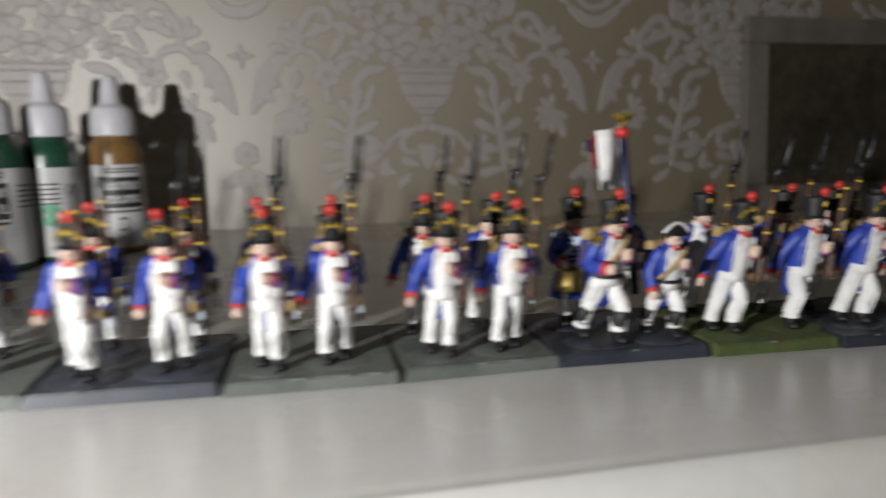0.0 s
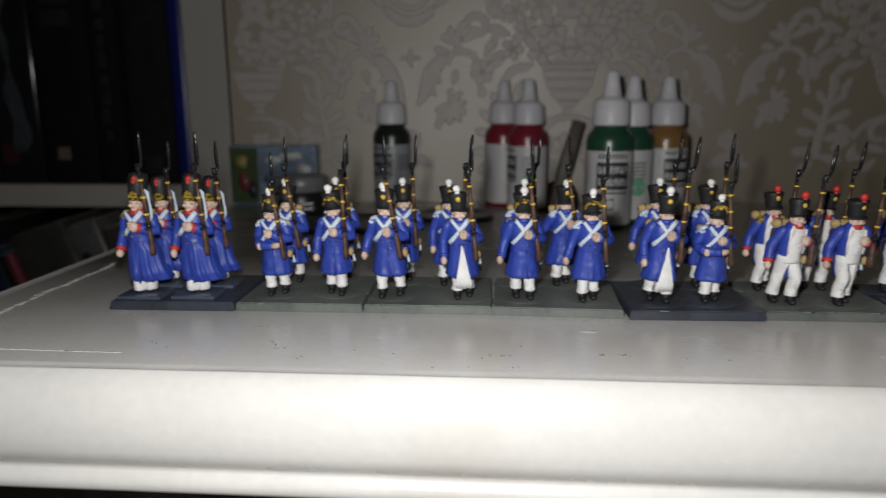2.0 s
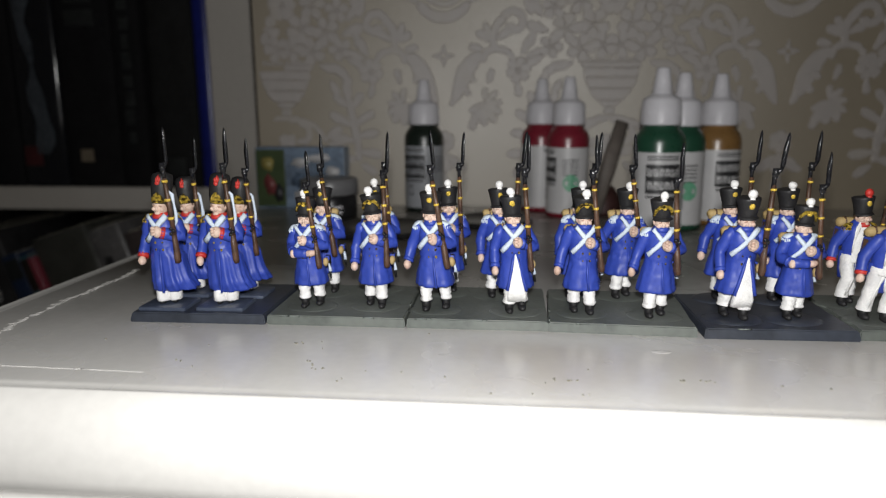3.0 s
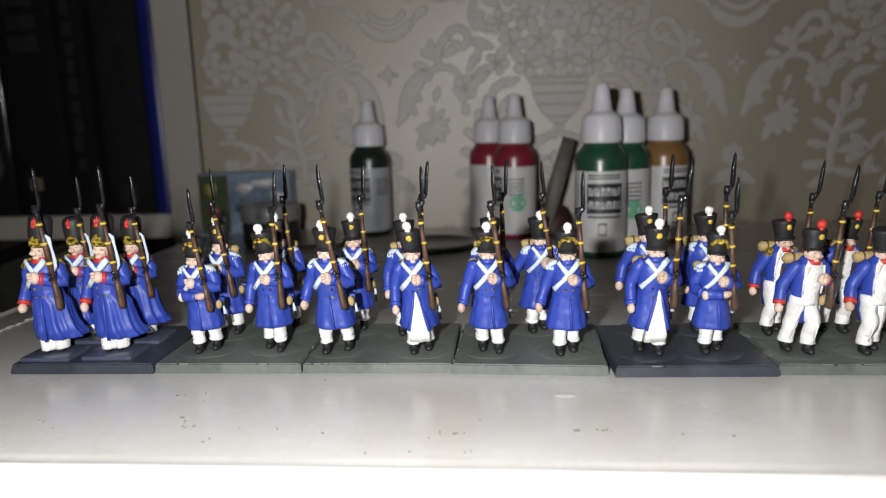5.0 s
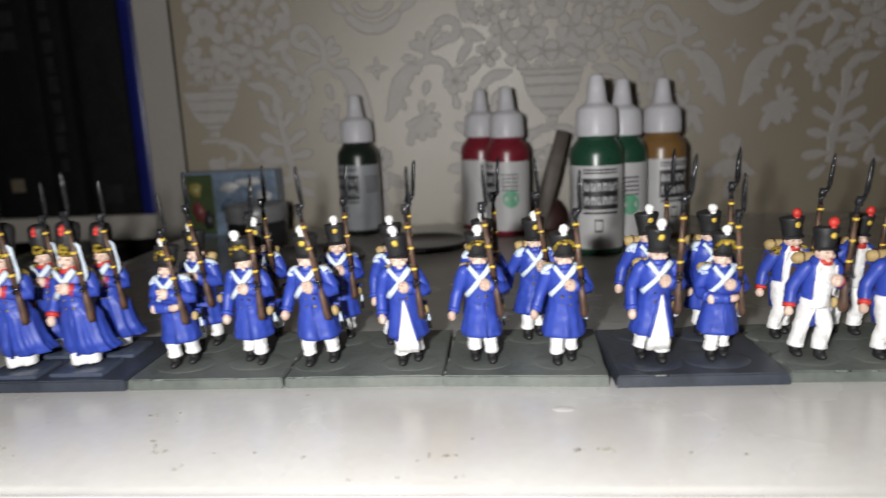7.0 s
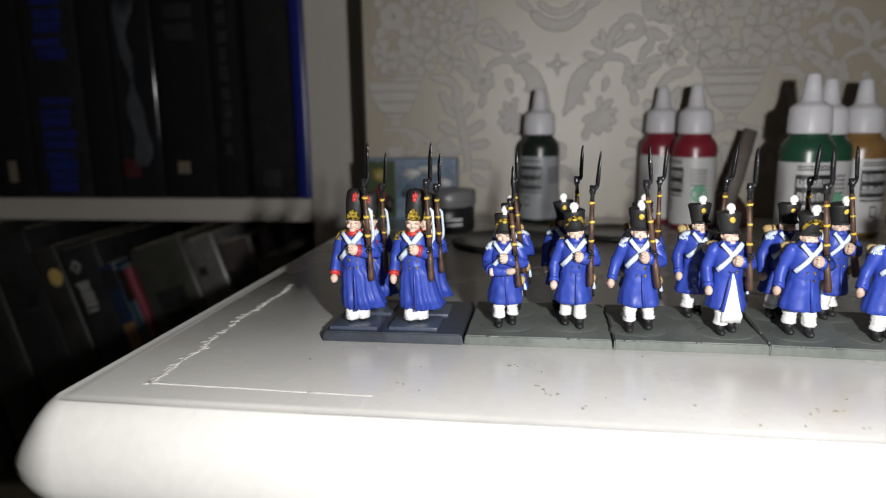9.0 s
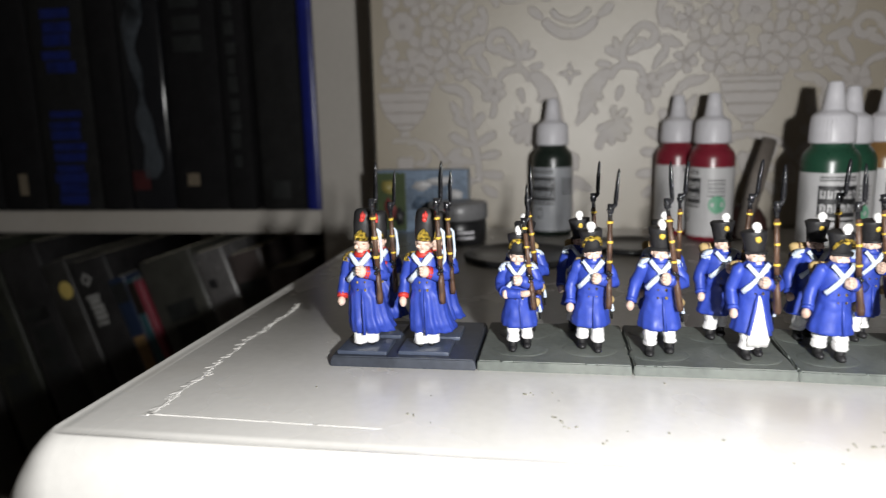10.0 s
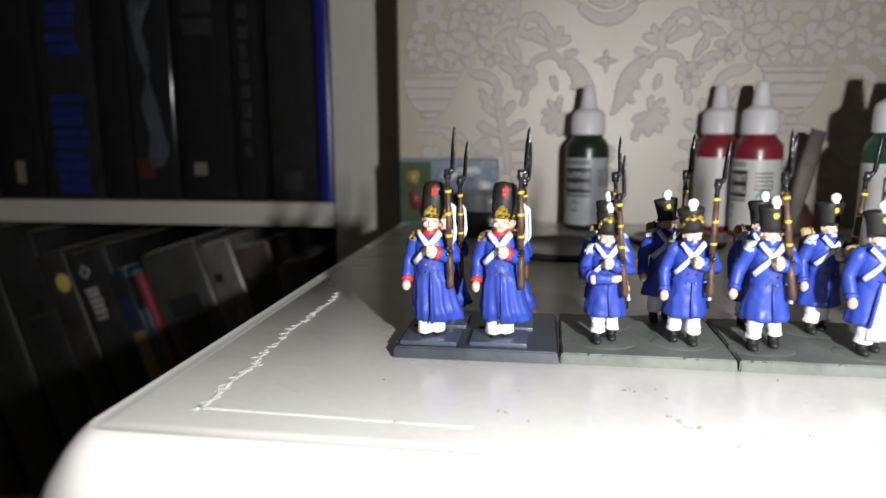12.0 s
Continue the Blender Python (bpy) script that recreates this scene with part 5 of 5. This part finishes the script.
def spatula():
    """A brownish stick propped between the bottles, and the dark lump beside it."""
    bm = bmesh.new()
    tube(bm, [(0, 0, 0.001), (0.008, 0.006, 0.03), (0.016, 0.012, 0.056)], [0.0035, 0.0048, 0.004], 0, 8, 0.45)
    ob = part("wooden_stick", bm, mat("grimy_stick_wood", (0.14, 0.12, 0.105), 0.6, 0.25, 200, 0.3), None)
    ob.matrix_basis = pose(0.1665, 0.222, 0)
    tagged(ob, "grimy flat wooden stick propped beside paint bottles", "stick")
    bm = bmesh.new()
    stack(bm, [(0, 0, z, r, r) for z, r in ((0, 0.012), (0.002, 0.0125), (0.010, 0.0115), (0.016, 0.008), (0.019, 0.003))], 0, 20)
    smooth(bm, 50)
    ob = part("rubber_dome", bm, mat("dark_maroon_rubber", (0.045, 0.018, 0.016), 0.5, 0.2, 120, 0.2), None)
    ob.matrix_basis = pose(0.172, 0.236, 0)
    tagged(ob, "small dark maroon dome standing behind paint bottles", "dome")


spatula()


# ---- bookcase in the alcove ----
CASE_Y = 0.366


def bookcase():
    b = thing("bookcase", (0, CASE_Y, FLOOR_Z), "pale painted built-in bookcase with a thick shelf and dark books", "bookcase")
    h = -FLOOR_Z
    # Inner side and back panel are near-black brown; the other boards are pale.
    spec = [("stile", (-0.134, 0.004, 0), (WALL_L - 0.001, 0.026, h + 0.85), M_STILE), ("side_panel", (-1.15, 0, 0), (-1.12, 0.26, h + 0.85), M_STILE), ("inner_side", (-0.134, 0.0265, 0), (-0.116, 0.26, h + 0.85), M_NEARBLACK),
            ("back_panel", (-1.12, 0.255, 0), (-0.134, 0.265, h + 0.85), M_NEARBLACK), ("shelf", (-1.119, 0.001, h - 0.021), (-0.1345, 0.254, h - 0.001), M_STILE),
            ("shelf", (-1.119, 0.001, h - 0.315), (-0.1345, 0.254, h - 0.295), M_STILE), ("shelf", (-1.119, 0.001, h + 0.29), (-0.1345, 0.254, h + 0.31), M_STILE), ("top_board", (-1.15, 0, h + 0.851), (-0.116, 0.265, h + 0.875), M_STILE)]
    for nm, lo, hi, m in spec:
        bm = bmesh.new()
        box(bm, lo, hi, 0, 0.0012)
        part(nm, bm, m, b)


bookcase()


def book(x, z, w, tall, deep, material, label, tilt=0.0, marks=(), inset=0.006, curve=0.12):
    """A book, spine to the room; marks: (part name, x0, x1, z0, z1 in shares of the spine, material)."""
    b = thing("book", (x, CASE_Y + inset, z), label, "book", "books in the bookcase")
    b.matrix_basis = pose(x, CASE_Y + inset, z, 0, tilt, 0)
    bm = bmesh.new()
    bow = min(0.004, w * curve)
    loops = []
    for zz in (0, 0.0012, tall - 0.0012, tall):
        s = 0.97 if zz in (0, tall) else 1.0
        pts = [(w / 2 * s * math.sin(a), bow * (1 - math.cos(a)) * 1.0, zz) for a in [radians(-90 + 18 * i) for i in range(11)]]
        pts += [(w / 2 * s, deep, zz), (-w / 2 * s, deep, zz)]
        loops.append([Vector((p[0], p[1], p[2])) for p in pts])
    rings(bm, loops, 0)
    smooth(bm, 40)
    part("cover", bm, material, b)
    bm = bmesh.new()
    box(bm, (-w / 2 + 0.002, 0.01, tall - 0.0005), (w / 2 - 0.002, deep - 0.004, tall + 0.0006))
    part("page_block", bm, M_PAGES, b)
    for nm, x0, x1, z0, z1, m in marks:
        bm = bmesh.new()
        k = 4
        rows = []
        if nm in ("round_emblem", "diamond_emblem"):
            m_ = 14 if nm == "round_emblem" else 4
            for size in ((1.0,) if m_ == 14 else (1.0, 0.5)):
                loop = []
                for q in range(m_):
                    a = 2 * math.pi * q / m_
                    sx = max(-1, min(1, (x0 + x1) - 1 + (x1 - x0) * size * math.cos(a)))
                    loop.append(bm.verts.new((w / 2 * sx, bow * (1 - math.sqrt(max(0, 1 - sx * sx))) - 0.0005, ((z0 + z1) / 2 + (z1 - z0) / 2 * size * math.sin(a)) * tall)))
                rows.append(loop)
            if m_ == 14:
                bm.faces.new(rows[0])
            else:
                for q in range(4):
                    bm.faces.new((rows[0][q], rows[0][(q + 1) % 4], rows[1][(q + 1) % 4], rows[1][q]))
            part(nm, bm, m, b)
            continue
        if nm == "artwork":
            # a ragged swirl of print that winds up the spine
            for q in range(27):
                v = q / 26
                mid, half = (x0 + x1) / 2 + 0.10 * math.sin(9 * v + 0.6) + 0.05 * math.sin(23 * v), (x1 - x0) * (0.30 + 0.14 * math.sin(14 * v) + 0.10 * math.sin(37 * v))
                row = []
                for i in range(k + 1):
                    sx = max(-1, min(1, (mid - half + 2 * half * i / k) * 2 - 1))
                    row.append(bm.verts.new((w / 2 * sx, bow * (1 - math.sqrt(max(0, 1 - sx * sx))) - 0.0004, (z0 + (z1 - z0) * v) * tall)))
                rows.append(row)
            for a, b_ in zip(rows, rows[1:]):
                for i in range(k):
                    bm.faces.new((a[i], a[i + 1], b_[i + 1], b_[i]))
            part(nm, bm, m, b)
            continue
        for zz in (z0, z1):
            row = []
            for i in range(k + 1):
                u = x0 + (x1 - x0) * i / k
                sx = max(-1, min(1, u * 2 - 1))
                row.append(bm.verts.new((w / 2 * sx, bow * (1 - math.sqrt(max(0, 1 - sx * sx))) - 0.0004, zz * tall)))
            rows.append(row)
        for i in range(k):
            bm.faces.new((rows[0][i], rows[0][i + 1], rows[1][i + 1], rows[1][i]))
        part(nm, bm, m, b)
    return b


M_BK = [mat("black_book_cloth", (0.0125, 0.0122, 0.013), 0.75, 0.3, 60, 0.2, spec=0.06), mat("charcoal_book_cover", (0.018, 0.018, 0.018), 0.75, 0.3, 60, 0.2, spec=0.06), mat("gloss_black_jacket", (0.012, 0.0125, 0.015), 0.16, 0.2, 40, 0.05, spec=0.4),
        mat("dark_green_cover", (0.018, 0.021, 0.018), 0.75, 0.3, 60, 0.2, spec=0.06), mat("dark_brown_cover", (0.022, 0.016, 0.013), 0.75, 0.3, 60, 0.2, spec=0.06)]
M_BKBLUE = mat("blue_jacket", (0.010, 0.016, 0.16), 0.3, 0.3, 50, 0.1)
M_TXBLUE = mat("blue_title_print", (0.007, 0.016, 0.13), 0.4, 0.5, 80, 0.1, dirt=(0.004, 0.005, 0.012), amount=0.85)
M_TXGREY = mat("faded_title_print", (0.014, 0.016, 0.016), 0.5, 0.5, 120, 0.1, dirt=(0.006, 0.006, 0.006), amount=0.9)
M_TXSIL = mat("silver_jacket_print", (0.050, 0.058, 0.068), 0.3, 0.7, 55, 0.2, dirt=(0.005, 0.006, 0.008), amount=0.95)
M_TXRED = mat("red_emblem_print", (0.06, 0.012, 0.014), 0.4, 0.3, 80, 0.1)
M_TXTAN = mat("tan_emblem_print", (0.17, 0.14, 0.10), 0.4, 0.3, 160, 0.1, dirt=(0.03, 0.025, 0.02), amount=0.6)
M_TXWHITE = mat("white_title_print", (0.36, 0.36, 0.35), 0.4, 0.2, 80, 0.1, dirt=(0.05, 0.05, 0.05), amount=0.6)
M_TXYEL = mat("yellow_emblem_print", (0.55, 0.42, 0.12), 0.4, 0.2, 80, 0.1)


def stripes(seed, z0, z1, k, m, x0=0.2, x1=0.8):
    """Bars in place of upright lettering."""
    rnd = random.Random(seed)
    out, z = [], z0
    step = (z1 - z0) / k
    for i in range(k):
        out.append(("title_bar", x0 + rnd.uniform(0, 0.08), x1 - rnd.uniform(0, 0.08), z, z + step * rnd.uniform(0.6, 0.92), m))
        z += step
    return out


# upper shelf, from the alcove's corner outwards
Z1 = -0.001
book(-0.1415, Z1, 0.014, 0.26, 0.19, M_BKBLUE, "slim upright book with dark blue spine", curve=0.25)
book(-0.1700, Z1, 0.040, 0.25, 0.18, M_BK[1], "upright charcoal book beside the blue one", marks=[("foot_patch", 0.3, 0.7, 0.04, 0.10, M_TXGREY)])
book(-0.2075, Z1, 0.025, 0.25, 0.18, M_BK[0], "upright black book with faded spine lettering", marks=stripes(2, 0.15, 0.9, 12, M_TXGREY, 0.3, 0.7))
book(-0.2460, Z1, 0.050, 0.27, 0.20, M_BK[0], "thick upright black book with small tan emblem on its spine", marks=[("emblem", 0.28, 0.52, 0.08, 0.12, M_TXTAN)] + stripes(3, 0.5, 0.7, 3, M_TXGREY, 0.2, 0.8))
book(-0.2925, Z1, 0.041, 0.28, 0.20, M_BK[2], "glossy black jacketed book with silver artwork and red emblem", marks=[("emblem", 0.06, 0.50, 0.065, 0.125, M_TXRED), ("artwork", 0.25, 0.70, 0.10, 0.97, M_TXSIL)])
book(-0.3285, Z1, 0.029, 0.27, 0.19, M_BK[0], "upright black book with plain dark spine")
book(-0.3720, Z1, 0.056, 0.29, 0.21, M_BK[1], "thick black book with big blue letters up the spine", marks=stripes(5, 0.02, 0.32, 9, M_TXBLUE, 0.22, 0.84) + stripes(15, 0.42, 0.62, 5, M_TXBLUE, 0.24, 0.82) + stripes(16, 0.72, 0.95, 5, M_TXBLUE, 0.22, 0.84))
book(-0.4230, Z1, 0.044, 0.28, 0.20, M_BK[0], "upright black book with small tan emblem", marks=[("emblem", 0.45, 0.65, 0.05, 0.12, M_TXTAN)])
book(-0.4680, Z1, 0.044, 0.27, 0.20, M_BK[0], "upright black book with plain spine further along")
book(-0.5160, Z1, 0.050, 0.28, 0.20, M_BK[3], "upright dark green book with plain spine")
book(-0.5640, Z1, 0.044, 0.27, 0.20, M_BK[0], "upright black book at the shelf's far part")
# lower shelf: books that lean over
Z2 = -0.2955


def leaning(x, w, tall, m, tilt, label, marks):
    """A leaning book, given by where its top stands."""
    book(x - tall * math.sin(radians(tilt)), Z2 + w / 2 * math.sin(radians(-tilt)), w, tall, 0.17, m, label, tilt, marks)


M_BKGREY = mat("brownish_grey_jacket", (0.078, 0.062, 0.060), 0.3, 0.3, 60, 0.1, dirt=(0.042, 0.035, 0.035), amount=0.6)
leaning(-0.176, 0.030, 0.245, M_BKGREY, -12, "leaning charcoal book at the end of the lower shelf", [])
# A glint is drawn across this spine as a flat grey band.
leaning(-0.212, 0.034, 0.262, M_BKGREY, -16, "leaning dark brown book on the lower shelf", [("glint_band", 0.1, 0.9, 0.76, 0.90, M_TXGREY)])
# The spine bears a small dark mark and, lower down, a tan patch.
leaning(-0.247, 0.032, 0.266, mat("grey_white_jacket", (0.13, 0.125, 0.125), 0.25, 0.25, 50, 0.1), -18, "leaning pale grey book with small dark spine mark", [("dark_mark", 0.25, 0.5, 0.87, 0.90, M_INK), ("lower_tan_patch", 0.45, 0.9, 0.55, 0.66, M_TXTAN)])
leaning(-0.2905, 0.0566, 0.256, mat("olive_grey_jacket", (0.050, 0.050, 0.043), 0.3, 0.3, 60, 0.1, dirt=(0.022, 0.022, 0.02), amount=0.6), -18, "leaning dull olive-grey book on the lower shelf", stripes(8, 0.5, 0.85, 4, M_TXGREY))
leaning(-0.3185, 0.006, 0.240, mat("pink_red_spine", (0.23, 0.040, 0.058), 0.35, 0.2, 60, 0.1), -18, "thin leaning book with pink-red spine", [])
leaning(-0.3259, 0.008, 0.240, mat("teal_spine", (0.028, 0.085, 0.105), 0.35, 0.2, 60, 0.1), -18, "thin leaning book with teal spine", [("brown_top", 0.0, 1.0, 0.86, 0.99, M_BK[4])])
leaning(-0.3396, 0.018, 0.240, mat("navy_spine", (0.014, 0.026, 0.062), 0.35, 0.2, 60, 0.1), -18, "leaning book with navy spine and tan foot", [("pale_top", 0.1, 0.9, 0.90, 0.98, M_TXGREY), ("tan_foot", 0.0, 1.0, 0.42, 0.76, mat("orange_tan_print", (0.27, 0.165, 0.07), 0.4, 0.2, 90, 0.1))])
# Jackets for the lower shelf, coloured lighter than M_BK to offset the chest's shadow.
M_JK = [mat("lifted_black_jacket", (0.026, 0.025, 0.026), 0.38, 0.4, 45, 0.2, dirt=(0.012, 0.012, 0.012), amount=0.6, spec=0.3), mat("lifted_charcoal_jacket", (0.032, 0.031, 0.030), 0.36, 0.4, 50, 0.2, dirt=(0.015, 0.014, 0.013), amount=0.6, spec=0.3),
        mat("lifted_olive_jacket", (0.027, 0.029, 0.023), 0.38, 0.4, 45, 0.2, dirt=(0.013, 0.013, 0.011), amount=0.6, spec=0.3)]
leaning(-0.369, 0.040, 0.254, M_JK[0], -17, "leaning black book with white emblem and lettering", [("diamond_emblem", 0.20, 0.52, 0.90, 0.955, M_TXWHITE)] + stripes(9, 0.75, 0.875, 6, M_TXWHITE, 0.16, 0.56))
leaning(-0.405, 0.028, 0.252, M_JK[1], -17, "leaning charcoal book with round yellow emblem", [("round_emblem", 0.45, 0.92, 0.85, 0.92, M_TXYEL)])
leaning(-0.444, 0.046, 0.262, M_JK[0], -16, "leaning black book with worn spine", stripes(12, 0.4, 0.8, 5, M_TXGREY))
leaning(-0.494, 0.048, 0.262, M_JK[2], -15, "leaning dark green book with worn spine", stripes(13, 0.3, 0.9, 5, M_TXGREY))
leaning(-0.545, 0.046, 0.26, M_JK[1], -14, "leaning black book far along the shelf", [])


# ---- framed picture leaning on the wall further along ----
def framed_picture():
    b = thing("picture_frame", (0.605, WALL_Y - 0.016, 0.0), "grey-beige framed dark picture leaning against the wallpaper", "picture frame")
    b.matrix_basis = pose(0.605, WALL_Y - 0.016, 0.0, -4, 0, 0)
    m = mat("grey_beige_frame_paint", (0.20, 0.18, 0.155), 0.5, 0.15, 60, 0.3, dirt=(0.12, 0.10, 0.08), amount=0.6)
    w, h, f = 0.30, 0.127, 0.017
    for nm, lo, hi in (("stile", (0, 0, f), (f, 0.006, h - f)), ("stile", (w - f, 0, f), (w, 0.006, h - f)), ("top_rail", (0, 0, h - f), (w, 0.006, h)), ("bottom_rail", (0, 0, 0), (w, 0.006, f))):
        bm = bmesh.new()
        box(bm, lo, hi, 0, 0.0012)
        part(nm, bm, m, b)
    bm = bmesh.new()
    box(bm, (f - 0.001, 0.0025, f - 0.001), (w - f + 0.001, 0.005, h - f + 0.001))
    part("picture", bm, mat("dark_brown_print", (0.055, 0.045, 0.032), 0.3, 0.5, 26, 0.1, dirt=(0.10, 0.085, 0.06), amount=0.5), b, "dark brown mottled print behind glass")


framed_picture()
